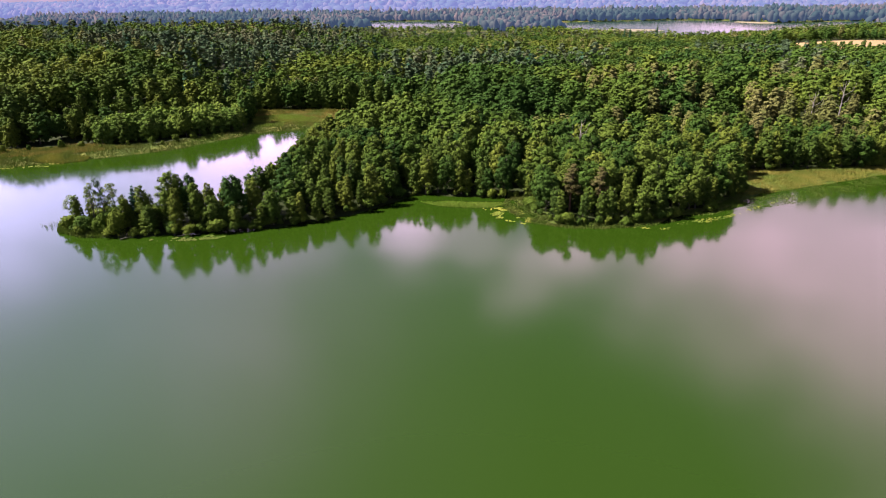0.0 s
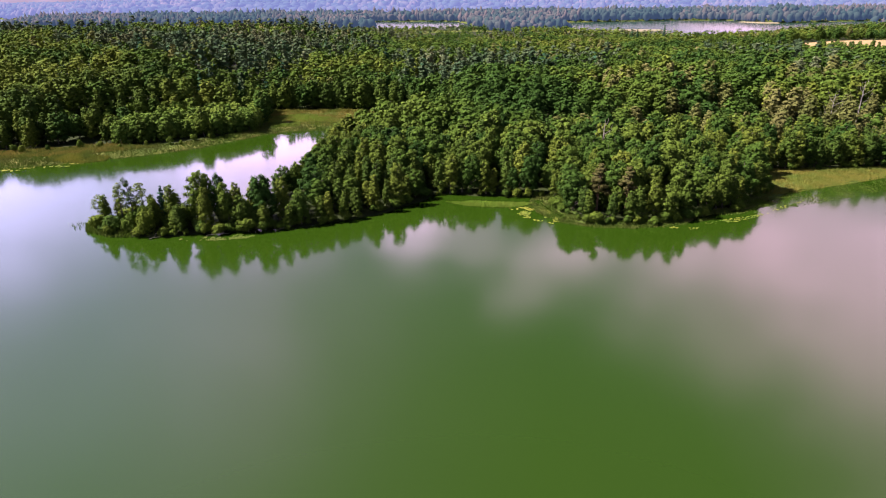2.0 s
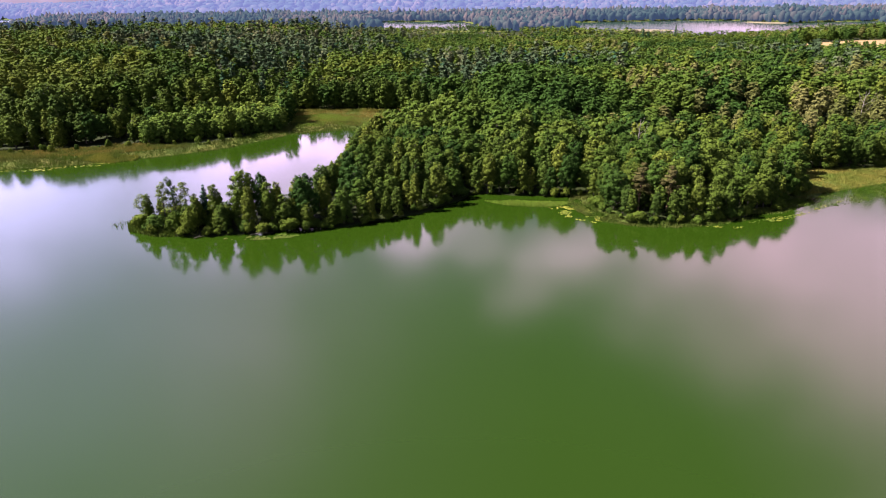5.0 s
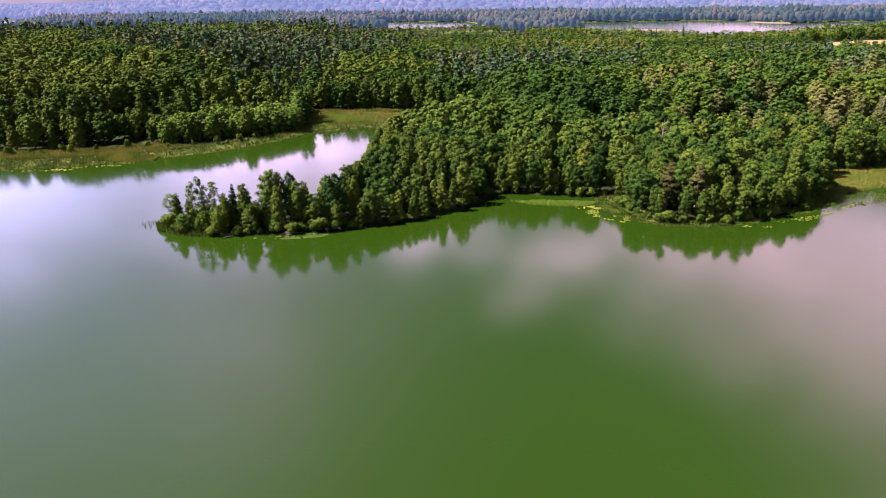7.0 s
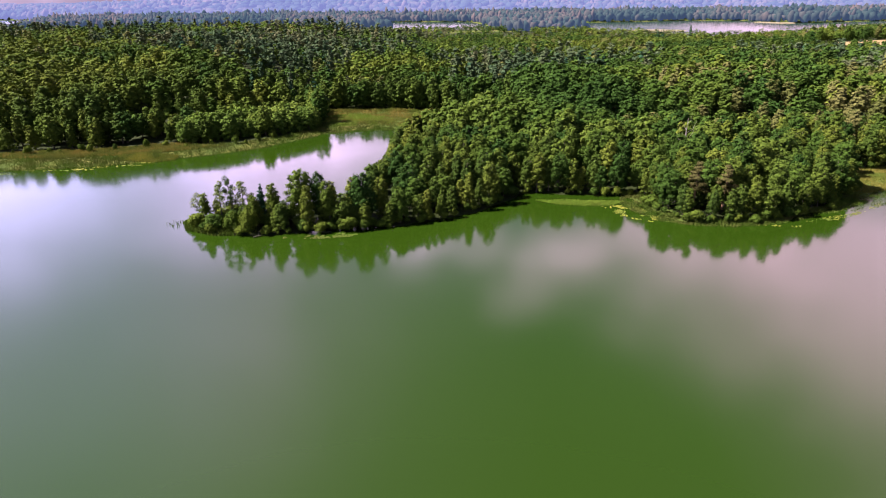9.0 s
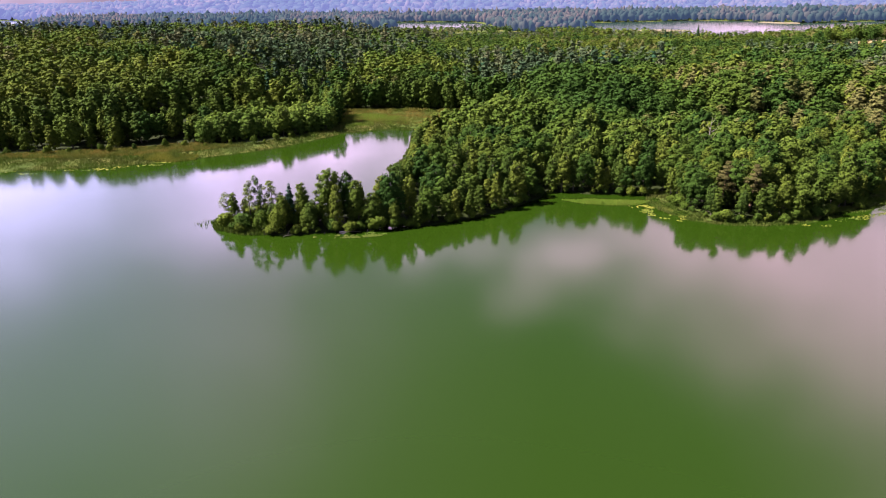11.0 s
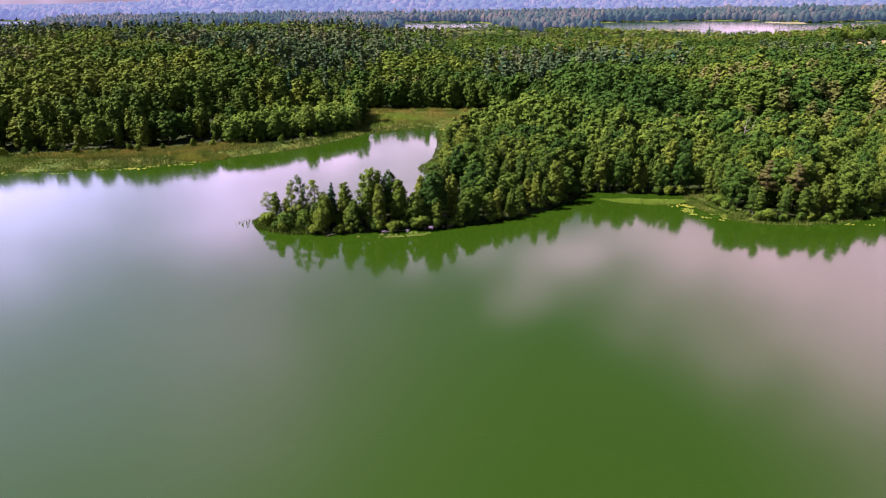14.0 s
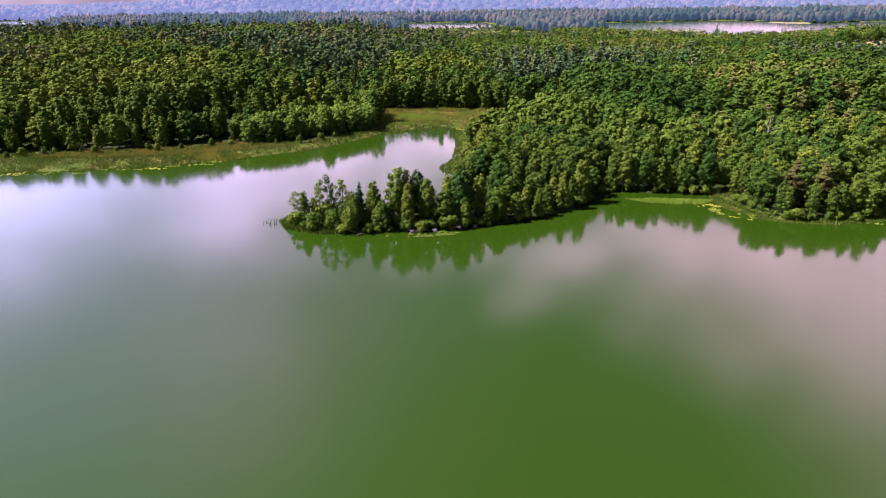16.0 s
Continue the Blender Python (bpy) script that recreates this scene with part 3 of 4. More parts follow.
def near_wood():
    """The trees nearest to the flight, each a thing of its own."""
    rng = np.random.default_rng(21)
    x, y = stand(-112, 190, 148, 236, 5.9, rng)
    left = stand(-290, -94, 236, 292, 6.8, rng)
    d = edge_distance(TREE_LINE, left[0], left[1])
    x, y = np.concatenate([x, left[0][d < 20]]), np.concatenate([y, left[1][d < 20]])
    edge = edge_distance(TREE_LINE, x, y)
    kinds = kind_at(x, y, rng)
    tip = (x < -50) & (y < 176) & (x > -112)
    for i in np.flatnonzero(~tip & (edge > 2.2)):
        far = x[i] < -94 or edge[i] > 24
        tall = 12.0 + 3.5 * min(1, edge[i] / 30) + rng.uniform(-3.5, 3.0) + 4.0 * (value_noise(x[i], y[i], 24, 15) - 0.5)
        wide = 1.04
        if x[i] < -94:
            wide = 1.2
        if inside(ALDER_CARR, x[i:i + 1], y[i:i + 1])[0]:
            continue
        if x[i] > -70 and x[i] < -30 and y[i] < 205:
            tall = min(tall, 9.5 + 0.16 * (x[i] + 70))
        plant(kinds[i], x[i], y[i], tall, wide * rng.uniform(0.85, 1.2), (rng.uniform(-3, 3), rng.uniform(-3, 3)), inner=far)
    # the outer row that hangs over the water
    row = along([(92, 180), (78, 168), (58, 159), (45, 157), (33, 159), (29, 167), (27, 182), (14, 183), (0, 185), (-12, 186), (-17, 179), (-22, 173),
                 (-30, 167), (-37, 162), (-49, 158)], 4.0, 0.6, rng)
    for px_, py_ in row.T:
        kind = "oak" if rng.random() < 0.22 else "alder"
        plant(kind, px_, py_, rng.uniform(8.0, 10.5 if 31 < px_ < 50 and py_ < 166 else 14.0), rng.uniform(0.85, 1.2), (rng.uniform(-4, 4), rng.uniform(-4, 4)))
    row = along([(230, 240), (155, 209), (124, 207), (106, 206), (98, 193)], 4.2, 0.5, rng)
    for px_, py_ in row.T:
        plant("oak" if rng.random() < 0.3 else "alder", px_, py_, rng.uniform(10.0, 15.0), rng.uniform(1.0, 1.3))
        if rng.random() < 0.5:
            plant("willow", px_ + rng.uniform(-2, 2), py_ - 1.5, rng.uniform(1.5, 3.5), 1.1)
    row = along([(106, 204), (96, 184), (78, 166.5), (58, 157.5), (45, 155.8), (33, 157), (28, 163), (25, 181), (14, 182), (0, 184), (-12, 185), (-17, 178),
                 (-23, 172), (-36, 161.5), (-49, 157.5), (-68, 153), (-84, 151), (-100, 153)], 2.8, -0.1, rng)
    for px_, py_ in row.T:
        if rng.random() < 0.8:
            plant("willow", px_, py_, rng.uniform(1.6, 4.2), rng.uniform(0.8, 1.3))
    # the bank of the inlet
    row = along([(-60, 181), (-54.5, 192), (-53.5, 206), (-55, 222), (-54.5, 240), (-52, 257), (-45, 267), (-30, 274)], 3.6, 0.8, rng)
    for px_, py_ in row.T:
        plant("alder", px_, py_, rng.uniform(7.5, 11.0), rng.uniform(1.15, 1.5), inner=py_ > 215)
    # a low alder thicket that pushes out into the far marsh
    cx, cy = rng.uniform(-152, -94, 900), rng.uniform(252, 304, 900)
    ok = inside(ALDER_CARR, cx, cy)
    placed = []
    for px_, py_ in np.stack([cx[ok], cy[ok]], 1):
        if len(placed) < 105 and all(math.hypot(px_ - qx, py_ - qy) > 2.6 for qx, qy in placed):
            placed.append((px_, py_))
            depth = float(edge_distance(ALDER_CARR, np.array([px_]), np.array([py_]))[0])
            plant("sallow", px_, py_, rng.uniform(8.0, 11.0) + min(depth, 7) * 0.5, rng.uniform(0.95, 1.3), inner=True)
    # shrubs scattered before the far tree line
    row = along([(-96, 288), (-99, 284), (-110, 268), (-124, 257), (-142, 252), (-157, 252), (-183, 244), (-224, 241), (-290, 235)], 6.5, 0.5, rng)
    for px_, py_ in row.T:
        plant("willow", px_, py_ - max(0, rng.normal(0, 3.0)), rng.uniform(1.2, 4.5), rng.uniform(0.6, 1.0))


# the point of the spit: kind, x, y, height, spread
POINT_TREES = [
    ("aspen", -103, 160, 8.8, 0.9), ("alder", -102, 158, 10.4, 0.95), ("aspen", -97.5, 158, 13.0, 0.75), ("aspen", -94, 158, 14.4, 0.62),
    ("aspen", -91, 158, 13.2, 0.8), ("willow", -93, 153, 6.4, 0.55), ("willow", -88, 152, 8.6, 0.60), ("alder", -87, 156, 10.0, 1.15),
    ("spruce", -87, 160, 11.8, 1.25), ("alder", -82, 156, 13.6, 0.80), ("alder", -79, 153, 9.0, 1.05), ("oak", -76, 159.5, 16.6, 0.86),
    ("alder", -73, 154, 13.6, 0.78), ("oak", -70, 159, 15.4, 0.60), ("alder", -67, 156, 14.6, 0.84), ("alder", -63, 155, 11.0, 1.15),
    ("oak", -58, 159, 15.6, 0.88), ("alder", -57, 155, 8.6, 1.05)]


def point_wood():
    rng = np.random.default_rng(5)
    for i, (kind, x, y, h, spread) in enumerate(POINT_TREES):
        lean = (0, -14) if i == 0 else (rng.uniform(-3, 3), rng.uniform(-3, 3))
        plant(kind, x, y, 0.95 * h, spread * 1.12, lean, turn=0 if i == 0 else None)
    for _ in range(18):
        x = rng.uniform(-101, -50)
        y = 152.5 + 0.0022 * (x + 84) ** 2 + rng.uniform(0.5, 9.0)
        h = rng.uniform(3.5, 8.0)
        plant("willow" if h < 5.5 else "alder", x, y, h, rng.uniform(1.0, 1.3) * (1.0 if h < 5.5 else 1.3))
    for x, y, h in ((-104, 157, 4.5), (-99, 155, 5.0), (-96, 162, 6.0), (-100, 162, 6.5), (-105.5, 160, 3.0), (-84, 163, 8.0), (-90, 162, 7.0),
                    (-76, 165, 9.0), (-68, 166, 10.0), (-62, 163, 12.0), (-69, 171, 7.0), (-62, 174, 9.0), (-56, 167, 12.5), (-53, 161, 13.5)):
        plant("willow" if h < 6 else "alder", x, y, h, 1.15 if h < 6 else 1.0)


near_wood()
point_wood()

CANOPY_SHAPES = {}


def canopy_shape(kind, level):
    """Array shapes of a tree for woods farther off: whole at a wood's edge, the upper crown alone inside it."""
    if (kind, level) not in CANOPY_SHAPES:
        rng, out = np.random.default_rng(5 + level), []
        count, size, solid = ((640, 0.92, 20), (540, 0.84, 12), (125, 1.25, 6), (40, 2.0, 3))[level]
        for _ in range(5):
            h, lobes = lobes_for(kind, rng, level < 2)
            size = min(size, 0.3 * h)
            if level:
                lobes = [l for l in lobes if l[2] > (0.22, 0.22, 0.34, 0.12)[level] * h]
            pieces = [cores(lobes[-solid:], 0.75), leaves(rng, lobes, count, size, 0.45 if kind in ("pine", "spruce") else 0.24, (0.82, 1.12))]
            if level < 2:
                pieces.append(tube([(0, 0, -0.5), (0, 0, h * 0.75)], [0.26, 0.1], 4))
            out.append(join(pieces))
        CANOPY_SHAPES[kind, level] = out
    return CANOPY_SHAPES[kind, level]


def stature(x, y):
    """How tall the trees grow: a low trough behind the headland, and taller and lower patches."""
    trough = np.exp(-((y - 249) / 11) ** 2) * step(15, 45, x)
    young = np.exp(-((y - 360) / 19) ** 2) * step(55, 95, x)
    old = np.exp(-((y - 408) / 22) ** 2) * step(55, 95, x)
    field_edge = np.exp(-((x - 400) / 85) ** 2 - ((y - 578) / 45) ** 2)
    return (1 - 0.40 * trough) * (1 - 0.40 * young) * (1 + 0.16 * old) * (1 - 0.40 * field_edge) * (0.84 + 0.32 * value_noise(x, y, 26, 27))


def wood(name, x, y, kinds, level, label, rng, mat=None, low=0.8, high=1.2, wide=1.0):
    """Woods that nobody could count, one object for each species."""
    for kind in sorted(set(kinds)):
        sel = np.flatnonzero(kinds == kind)
        z = land_height(x[sel], y[sel])
        patch = value_noise(x, y, 45, 19) + 0.5 * value_noise(x, y, 16, 20)
        # darker tone: the oak grove, and a wood front's shade painted round y 405
        dark, tall = np.minimum(1.25 * oak_hill(x, y) + 0.8 * np.exp(-((y - 405) / 22) ** 2) * step(60, 100, x), 1.2), stature(x, y)
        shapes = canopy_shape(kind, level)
        verts, tris, tone, n = [], [], [], 0
        for i, zi in zip(sel, z):
            v, t = shapes[int(rng.integers(len(shapes)))]
            a, s = rng.uniform(0, 6.283), rng.uniform(low, high) * tall[i]
            w = wide * s ** 0.5 * rng.uniform(0.85, 1.2)
            c, q = math.cos(a) * w, math.sin(a) * w
            verts.append(np.stack([v[:, 0] * c - v[:, 1] * q + x[i], v[:, 0] * q + v[:, 1] * c + y[i], v[:, 2] * s + zi], 1))
            tris.append(t + n)
            tone.append(np.full(len(t), (0.4 * rng.random() + 0.6 * np.clip(2.2 * (patch[i] - 0.75) + 0.5, 0, 1)) * (1 - 0.75 * dark[i])))
            n += len(v)
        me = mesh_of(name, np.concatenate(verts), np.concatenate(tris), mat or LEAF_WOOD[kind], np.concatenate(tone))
        tagged(new(kind + "_" + name, me), label, "forest", kind="stuff")


DOME_DIRS = [(math.cos(a) * math.cos(e), math.sin(a) * math.cos(e), math.sin(e)) for e in (-0.95, 0.15, 0.80)
             for a in np.arange(6) * math.pi / 3 + e] + [(0, 0, 1)]
DOME_TRIS = np.array([t for r in (0, 6) for k in range(6) for t in ((r + k, r + (k + 1) % 6, r + 6 + k), (r + (k + 1) % 6, r + 6 + (k + 1) % 6, r + 6 + k))]
                     + [(12 + k, 12 + (k + 1) % 6, 18) for k in range(6)])


def distant_wood(x, y, radius, low, high, mat, rng):
    """Woods kilometres off: one uneven rounded or pointed crown for each tree, joined."""
    n = len(x)
    dirs = np.array(DOME_DIRS)[None] * rng.uniform(0.6, 1.35, (n, 19, 1))
    tall = rng.uniform(low, high, n) * (0.8 + 0.4 * value_noise(x, y, 60, 31))
    point = rng.random(n) < 0.25 + 1.2 * (value_noise(x, y, 140, 32) - 0.5)
    r = radius * rng.uniform(0.75, 1.25, n) * np.where(point, 0.75, 1.0)
    dirs[:, 18, 2] += 0.5 * point
    z = land_height(x, y) + 0.5 * tall
    v = np.stack([x[:, None] + dirs[..., 0] * r[:, None], y[:, None] + dirs[..., 1] * r[:, None], z[:, None] + dirs[..., 2] * 0.5 * tall[:, None]], 2)
    tris = (np.arange(n)[:, None, None] * 19 + DOME_TRIS[None]).reshape(-1, 3)
    tone = np.clip(0.45 * rng.random(n) + 0.55 * value_noise(x, y, 110, 33) + 0.25 * point, 0, 1)
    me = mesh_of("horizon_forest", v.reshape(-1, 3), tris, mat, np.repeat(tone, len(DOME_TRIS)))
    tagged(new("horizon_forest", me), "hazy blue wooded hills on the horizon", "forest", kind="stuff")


def far_woods():
    rng = np.random.default_rng(33)
    x, y = stand(-330, 330, 236, 350, 8.3, rng)
    d = edge_distance(TREE_LINE, x, y)
    keep = ~((x < -94) & (y < 292) & (d < 20))
    x, y = x[keep], y[keep]
    k, rim = kind_at(x, y, rng), (edge_distance(TREE_LINE, x, y) < 11) | (edge_distance(CARR_GAP, x, y) > -12)
    wood("wood_edge", x[rim], y[rim], k[rim], 0, "leafy edge of the wood round the marsh", rng, low=0.5, high=0.85)
    wood("wood", x[~rim], y[~rim], k[~rim], 1, "dense mixed green woodland behind the shore", rng, low=0.8, high=1.12, wide=1.34)
    x, y = along([(-12, 326), (-26, 328.5), (-40, 331.5), (-74, 336.5), (-108, 335.5), (-104, 322), (-96, 301)], 4.5, 0.0, rng)
    wood("wood_edge", x, y, np.where(rng.random(len(x)) < 0.3, "oak", "alder").astype(object), 0, "row of rounded trees closing the marsh", rng, low=0.75, high=1.1)
    x, y = stand(-760, 680, 342, 700, 8.3, rng)
    ok = (y > 350) | (x < -20)
    x, y = x[ok], y[ok]
    k, rim = kind_at(x, y, rng), ((edge_distance(TREE_LINE, x, y) < 14) & (x < 20)) | (edge_distance(CORN, x, y) > -18)
    wood("wood_edge", x[rim], y[rim], k[rim], 0, "leafy edge of the wood behind the marsh", rng, low=0.6, high=0.95)
    ux, uy = stand(-240, 20, 250, 420, 6.5, rng)
    ud = edge_distance(TREE_LINE, ux, uy)
    ok = ((ud < 45) & (uy > 320)) | ((edge_distance(CARR_GAP, ux, uy) > -16) & (ux < -90) & (uy > 270))
    wood("underwood", ux[ok], uy[ok], np.full(int(ok.sum()), "willow", object), 3, "dark leafy underwood below the taller trees", rng, low=1.0, high=2.2, wide=1.1)
    x, y, k = x[~rim], y[~rim], k[~rim]
    low = (x > -60) & (y > 480)
    wood("forest", x[~low], y[~low], k[~low], 2, "continuous mixed forest canopy on gentle hills", rng, low=0.75, high=1.1, wide=1.3)
    wood("forest", x[low], y[low], k[low], 2, "lower mixed forest towards the far lake", rng, low=0.5, high=0.84, wide=1.35)
    x, y = stand(-1000, 900, 700, 1000, 11.0, rng)
    keep = (x > 100) | (rng.random(len(x)) < 0.25)
    x, y = x[keep], y[keep]
    wood("distant_forest", x, y, kind_at(x, y, rng), 3, "far mixed forest reaching the farther lakes", rng, low=0.35, high=0.66, wide=1.5)
    x, y = stand(-185, 70, 1000, 1115, 10.0, rng)
    wood("distant_forest", x, y, kind_at(x, y, rng), 3, "low mixed wood before the middle lake", rng, low=0.3, high=0.48, wide=1.5)
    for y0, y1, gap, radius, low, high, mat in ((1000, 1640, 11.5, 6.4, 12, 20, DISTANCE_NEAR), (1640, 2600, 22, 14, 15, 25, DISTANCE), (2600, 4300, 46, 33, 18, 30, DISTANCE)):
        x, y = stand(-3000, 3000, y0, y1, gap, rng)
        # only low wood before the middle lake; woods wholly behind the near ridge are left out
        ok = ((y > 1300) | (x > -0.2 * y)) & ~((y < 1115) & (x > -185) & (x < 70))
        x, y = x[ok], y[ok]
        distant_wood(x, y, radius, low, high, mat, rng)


far_woods()

# ---------------------------------------------------------------- reeds, marsh grass and floating leaves


def scatter_in(poly, count, rng):
    """Random places in a polygon."""
    p = np.array(poly, float)
    lo, hi = p.min(0), p.max(0)
    x, y = rng.uniform(lo[0], hi[0], count * 6), rng.uniform(lo[1], hi[1], count * 6)
    ok = inside(poly, x, y)
    return x[ok][:count], y[ok][:count]


def reeds(poly, count, height, mat, label, seed, patchy=0.0, width=0.16):
    """A bed of upright blades."""
    rng = np.random.default_rng(seed)
    x, y = scatter_in(poly, count, rng)
    if patchy:
        ok = value_noise(x, y, 5, seed) > patchy * rng.uniform(0.6, 1.4, len(x))
        x, y = x[ok], y[ok]
    n = len(x)
    z = np.maximum(land_height(x, y), -0.05)
    h = height * rng.uniform(0.55, 1.2, n) * (0.6 + 0.8 * value_noise(x, y, 4, seed + 1))
    a = rng.uniform(0, 6.283, n)
    w = width * rng.uniform(0.6, 1.5, n)
    lean = rng.normal(0, 0.22, (n, 2)) * h[:, None]
    base = np.stack([x, y, z - 0.05], 1)
    side = np.stack([np.cos(a) * w, np.sin(a) * w, 0 * a], 1)
    top = base + np.stack([lean[:, 0], lean[:, 1], h], 1)
    verts = np.stack([base - side, base + side, top], 1).reshape(-1, 3)
    tagged(new("reed_bed", mesh_of("reed_bed", verts, np.arange(3 * n).reshape(-1, 3), mat)), label, "reeds", kind="stuff")


def lily_pads(poly, count, size, label, seed, mat=None):
    """Floating leaves: small notched discs flat on the water."""
    rng = np.random.default_rng(seed)
    x, y = scatter_in(poly, count, rng)
    ok = 0.6 * value_noise(x, y, 2.6, seed) + 0.4 * value_noise(x, y, 0.9, seed + 1) > 0.52
    x, y = x[ok], y[ok]
    lift = np.maximum(land_height(x, y), 0)[:, None]
    n = len(x)
    r = size * rng.uniform(0.5, 1.3, n)
    ang = np.linspace(0.3, 6.0, 8)[None] + rng.uniform(0, 6.283, (n, 1))
    rim = np.stack([x[:, None] + r[:, None] * np.cos(ang), y[:, None] + r[:, None] * np.sin(ang),
                    lift + 0.02 + 0.03 * rng.random((n, 1)) + 0.02 * rng.random((n, 8))], 2)
    mid = np.stack([x, y, lift[:, 0] + 0.03], 1)[:, None]
    verts = np.concatenate([mid, rim], 1).reshape(-1, 3)
    fan = np.array([(0, k, k + 1) for k in range(1, 8)])
    tris = (np.arange(n)[:, None, None] * 9 + fan[None]).reshape(-1, 3)
    tagged(new("lily_pads", mesh_of("lily_pads", verts, tris, mat or LILY)), label, "lily pads", kind="stuff")


reeds([(-7, 177.5), (-1, 173.5), (7, 171.5), (15, 171.5), (20, 175), (13, 176.5), (3, 177.5)], 7000, 0.45, BRIGHT_REED, "bright green reed strip standing in the bay", 41)
reeds([(21, 182), (18, 174), (20, 166), (25, 158), (34, 153.5), (45, 152.5), (58, 154.5), (78, 163), (93, 172), (93, 178), (78, 168), (58, 159), (45, 157), (33, 158), (29, 165), (28, 182)],
      12000, 0.55, REED, "green and yellow reed fringe round the wooded bank", 42, 0.25)
reeds([(91, 176), (100, 180.5), (118, 187.5), (133, 193), (151, 200), (235, 232), (235, 240), (155, 209), (124, 207), (106, 206), (98, 193)], 36000, 0.55, DRY_REED, "yellow-green reed meadow before the trees", 43, width=0.10)
reeds([(98, 194), (106, 204), (124, 205), (155, 207), (235, 238), (235, 230), (155, 202), (124, 200), (108, 198)], 7000, 0.8, MARSH, "brownish reed band at the foot of the trees", 56, width=0.12)
reeds([(82, 163), (95, 168), (112, 174), (150, 190), (150, 200), (124, 190), (100, 180), (90, 175)], 5000, 0.28, REED, "sparse low water plants in the shallows", 44, 0.35, width=0.2)
reeds([(-107, 155), (-98, 150.6), (-92, 150.4), (-94, 154), (-103, 158), (-107, 164), (-110, 161)], 2600, 1.0, REED, "grassy fringe round the point of the spit", 45)
reeds([(-115, 160), (-111, 157), (-109, 161), (-112, 163)], 40, 1.2, REED, "thin stalks in the water off the spit", 46, width=0.07)
reeds([(-62, 208), (-65, 216), (-60, 228), (-58, 250), (-58, 275), (-54, 280), (-54.5, 222), (-56, 210)], 2600, 0.9, REED, "green reed edge of the inlet", 47)
reeds([(-56, 284), (-72, 284), (-90, 277), (-99, 266), (-111, 252), (-124, 243), (-138, 236), (-150, 231), (-168, 223), (-189, 220), (-217, 217), (-250, 217),
       (-330, 204), (-330, 232), (-224, 244), (-183, 247), (-157, 255), (-142, 254), (-124, 258), (-110, 268), (-98, 286), (-94, 300), (-60, 300)], 42000, 0.9, REED,
      "long green reed belt along the far bank", 48, width=0.15)
reeds([(-94, 300), (-60, 293), (-50, 280), (-44, 267), (-30, 275), (-16, 293), (-13, 325), (-26, 327), (-40, 330), (-74, 335), (-107, 333), (-103, 322)], 34000, 0.6, MARSH, "rusty yellow-green marsh meadow at the head of the inlet", 49, width=0.17)
reeds([(-190, 233), (-160, 238), (-144, 244), (-128, 252), (-142, 255), (-157, 257), (-183, 248), (-215, 243), (-230, 236)], 14000, 1.1, MARSH, "brownish dry reed band before the far trees", 50, width=0.15)
reeds([(-92, 292), (-74, 290), (-62, 296), (-58, 305), (-70, 318), (-90, 322), (-98, 310)], 9000, 0.8, BRIGHT_REED, "fresh green sedge at the marsh's wet edge", 57, 0.3, width=0.15)
reeds([(-104, 333), (-74, 334.5), (-40, 329.5), (-26, 325), (-24, 321), (-42, 325), (-74, 330), (-102, 328)], 5000, 1.3, DRY_REED, "pale reed strip below the marsh's back trees", 58, width=0.16)
lily_pads([(-62, 288), (-50, 277), (-44, 268), (-34, 274), (-24, 290), (-34, 305), (-54, 308)], 2600, 0.34, "yellow-brown floating leaves over the marsh shallows", 59)
reeds([(-162, 231), (-150, 229.5), (-142, 233), (-142, 238), (-156, 239.5), (-166, 236)], 5000, 1.0, LILY, "yellow patch of marsh plants at the far bank", 60, 0.3, width=0.2)
lily_pads([(-79, 149.8), (-70, 150.6), (-60, 152.4), (-58, 149.4), (-68, 147.6), (-78, 147.6)], 1500, 0.17, "floating yellow-green lily pads beside the spit", 51, REED)
lily_pads([(12, 171), (16, 161), (24, 156.5), (26, 161), (22, 172)], 1100, 0.26, "yellow lily pads in front of the reed gap", 52)
lily_pads([(50, 153.5), (60, 154), (80, 162), (104, 175), (112, 180), (100, 172), (80, 159), (60, 151.5)], 900, 0.25, "scattered lily pads along the bank", 53)
lily_pads([(-160, 229), (-150, 229), (-143, 234), (-144, 241), (-156, 241), (-164, 236)], 2600, 0.34, "broad yellow patch of lily pads at the far bank", 54)
lily_pads([(-240, 212), (-200, 214), (-170, 219), (-150, 226), (-152, 229), (-190, 221), (-240, 218)], 900, 0.36, "thin scatter of lily pads off the far reeds", 55)


# ---------------------------------------------------------------- far field, sand edges and islet


def sheet(name, poly, mat, label, category, lift, seed=3):
    """A piece of open land laid over the ground, with a slightly ragged edge."""
    p = np.array(poly, float)
    rng = np.random.default_rng(seed)
    ring = []
    for a, b in zip(p, np.roll(p, -1, 0)):
        for u in np.linspace(0, 1, 7)[:-1]:
            ring.append(a + (b - a) * u + rng.normal(0, 0.01, 2) * np.hypot(*(b - a)))
    ring = np.array(ring)
    c = ring.mean(0)
    rows = [c + (ring - c) * u for u in (0.4, 0.8, 1.0)]
    pts = np.concatenate([[c]] + rows)
    z = np.maximum(land_height(pts[:, 0], pts[:, 1]), 0) + lift
    z[-len(ring):] -= lift + 0.4
    n = len(ring)
    tris = [(0, 1 + k, 1 + (k + 1) % n) for k in range(n)]
    for r in range(2):
        for k in range(n):
            a, b = 1 + r * n + k, 1 + r * n + (k + 1) % n
            tris += [(a, a + n, b), (b, a + n, b + n)]
    tagged(new(name, mesh_of(name, np.column_stack([pts, z]), tris, mat)), label, category, kind="structure")


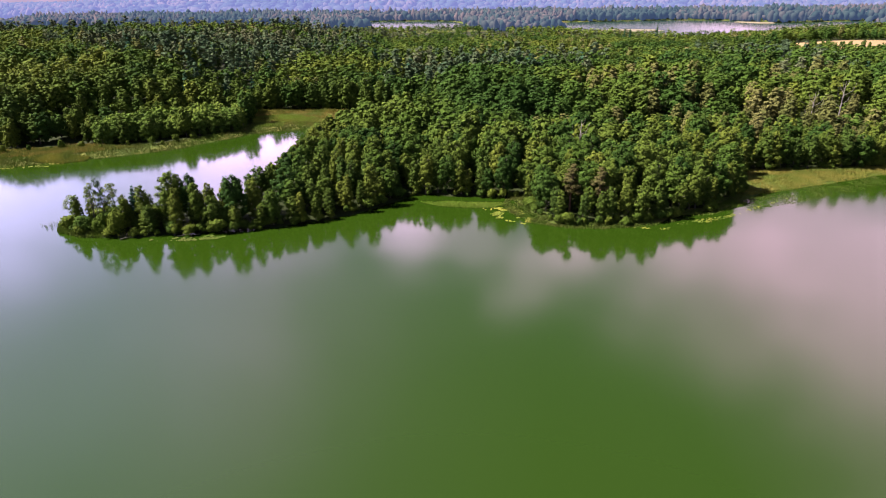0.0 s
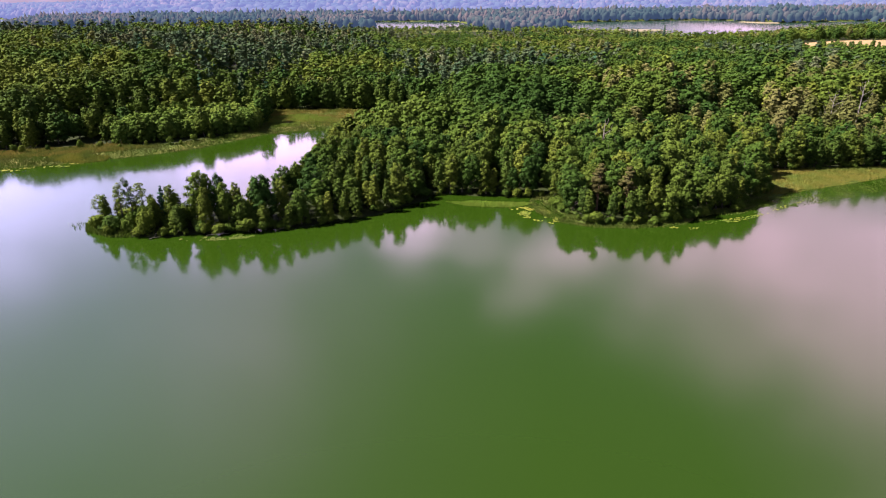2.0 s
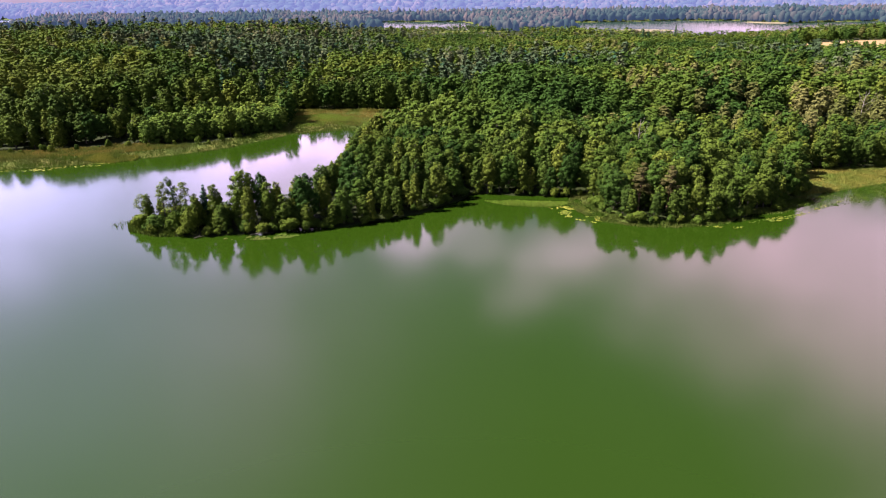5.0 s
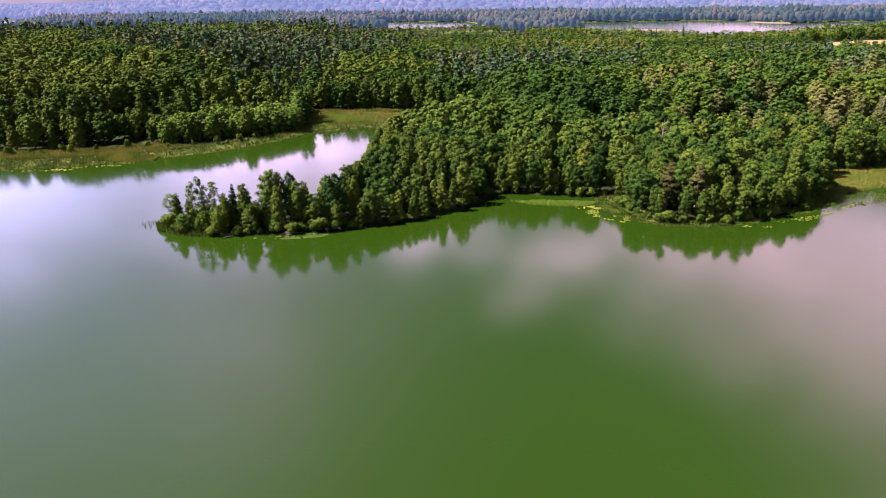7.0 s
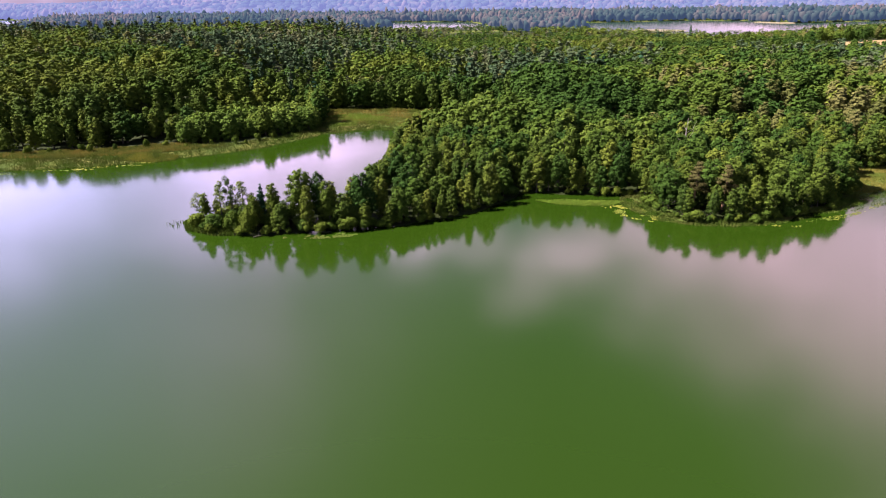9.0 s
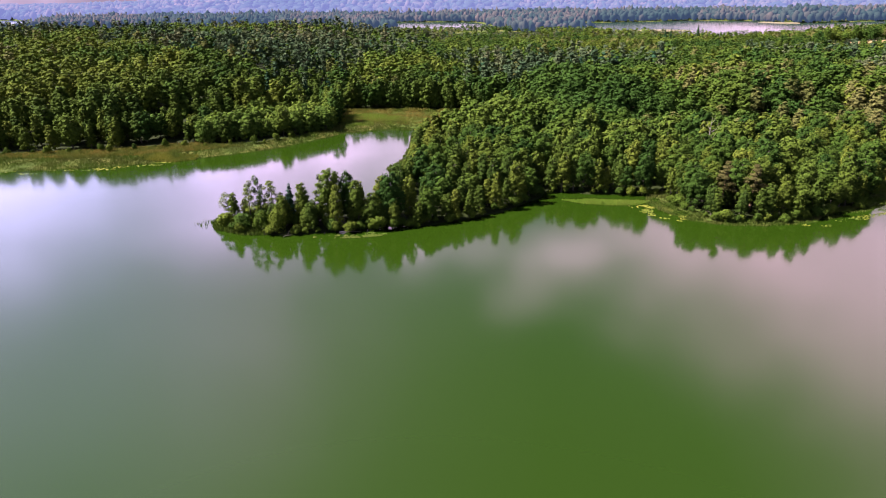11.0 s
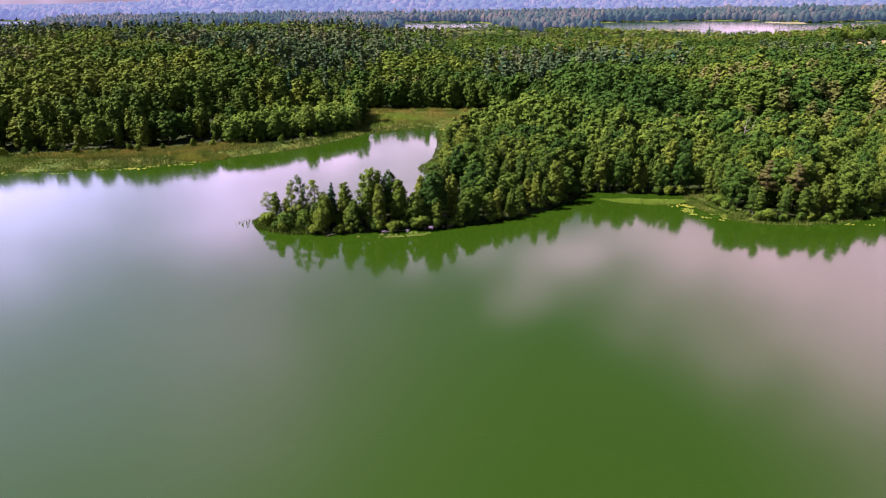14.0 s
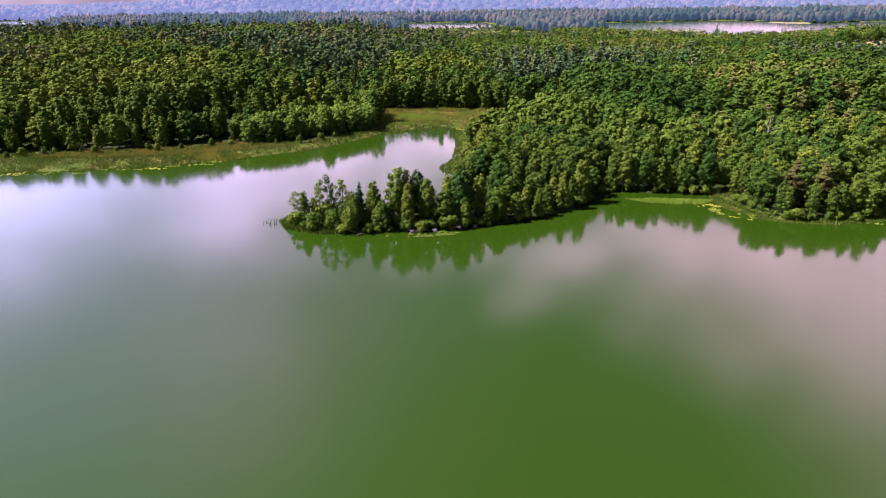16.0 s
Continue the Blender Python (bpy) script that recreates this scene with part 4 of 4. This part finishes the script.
sheet("corn_field", CORN, STRAW, "ripe straw-coloured field between woods", "field", 0.8)
sheet("islet", [(255, 1050), (300, 1070), (360, 1045), (365, 1020), (320, 1000), (265, 1015)], SAND, "flat pale reed islet in the far lake", "islet", 0.8)
sheet("sand_spit", [(578, 1268), (592, 1280), (640, 1215), (628, 1192), (600, 1205)], SAND, "pale sandy spit on the far lake", "sand spit", 0.9)


# ---------------------------------------------------------------- dead wood


def dead_tree(x, y, height, label, seed):
    """A bare, bleached trunk with broken limbs."""
    rng = np.random.default_rng(seed)
    z = float(land_height(np.array([x], float), np.array([y], float))[0])
    ob = thing("dead_tree", (x, y, z), label, "dead tree", "dead trees in the wood")
    bend = rng.uniform(-0.6, 0.6, 2)
    pts = [(bend[0] * u, bend[1] * u, height * u) for u in (-0.02, 0.3, 0.65, 1.0)]
    part("trunk", mesh_of("dead_trunk", *tube(pts, [0.34, 0.28, 0.19, 0.05], 8), BARK["pale"]), ob)
    for i in range(9):
        u = 0.45 + 0.055 * i
        a, r = i * 2.4, height * rng.uniform(0.10, 0.22) * (1.3 - u)
        root = (bend[0] * u, bend[1] * u, height * u)
        mid = (root[0] + r * math.cos(a), root[1] + r * math.sin(a), root[2] + r * 0.8)
        tip = (root[0] + 1.5 * r * math.cos(a + 0.3), root[1] + 1.5 * r * math.sin(a + 0.3), root[2] + 2.2 * r)
        part("limb", mesh_of("dead_limb", *tube([root, mid, tip], [0.08, 0.05, 0.015], 5), BARK["pale"]), ob)


dead_tree(168, 254, 22.0, "pale bleached dead tree standing in the wood", 61)
dead_tree(150, 244, 20.5, "grey dead tree with bare upper limbs", 62)
dead_tree(47, 203, 19.0, "bleached bare tree among leafy crowns", 64)


def fallen_log(x0, y0, x1, y1, label):
    z = max(0.0, float(land_height(np.array([x0], float), np.array([y0], float))[0]))
    ob = thing("fallen_log", (x0, y0, z), label, "log")
    dx, dy = x1 - x0, y1 - y0
    part("trunk", mesh_of("log", *tube([(0, 0, 0.15), (dx * 0.5, dy * 0.5, 0.4), (dx, dy, 0.3)], [0.15, 0.12, 0.06], 8), BARK["dark"]), ob)
    part("branch", mesh_of("log_branch", *tube([(dx * 0.6, dy * 0.6, 0.35), (dx * 0.7, dy * 0.7 + 0.5, 0.9), (dx * 0.8, dy * 0.8 + 0.7, 1.5)], [0.08, 0.06, 0.02], 5), BARK["dark"]), ob)


fallen_log(-72, 151.0, -66, 151.8, "pale fallen log at the shaded bank")
fallen_log(-86.5, 148.8, -84.6, 149.6, "bleached driftwood stub at the water's edge")
for sx, sy, sh in ((37.0, 165.0, 13.8), (45.0, 164.0, 13.0)):
    plant("russet_pine", sx, sy, sh, 1.25, shape=0, label="reddish brown dying pine at the wooded bank")
for sx, sy, sh, wide in ((140, 243, 20.5, 1.35), (151, 246, 19.5, 1.15), (160, 250, 19.0, 1.2), (173, 254, 18.0, 1.2)):
    plant("birch", sx, sy, sh, wide, label="tall feathery olive-grey birch rising over the wood")


# lone spruces whose tips stand out against the far lake
for sx, sy, sh in ((240, 704, 22.0), (205, 706, 18.0), (212, 709, 18.5)):
    plant("spruce", sx, sy, sh, 0.9, inner=True, label="dark conical spruce rising before the far lake")
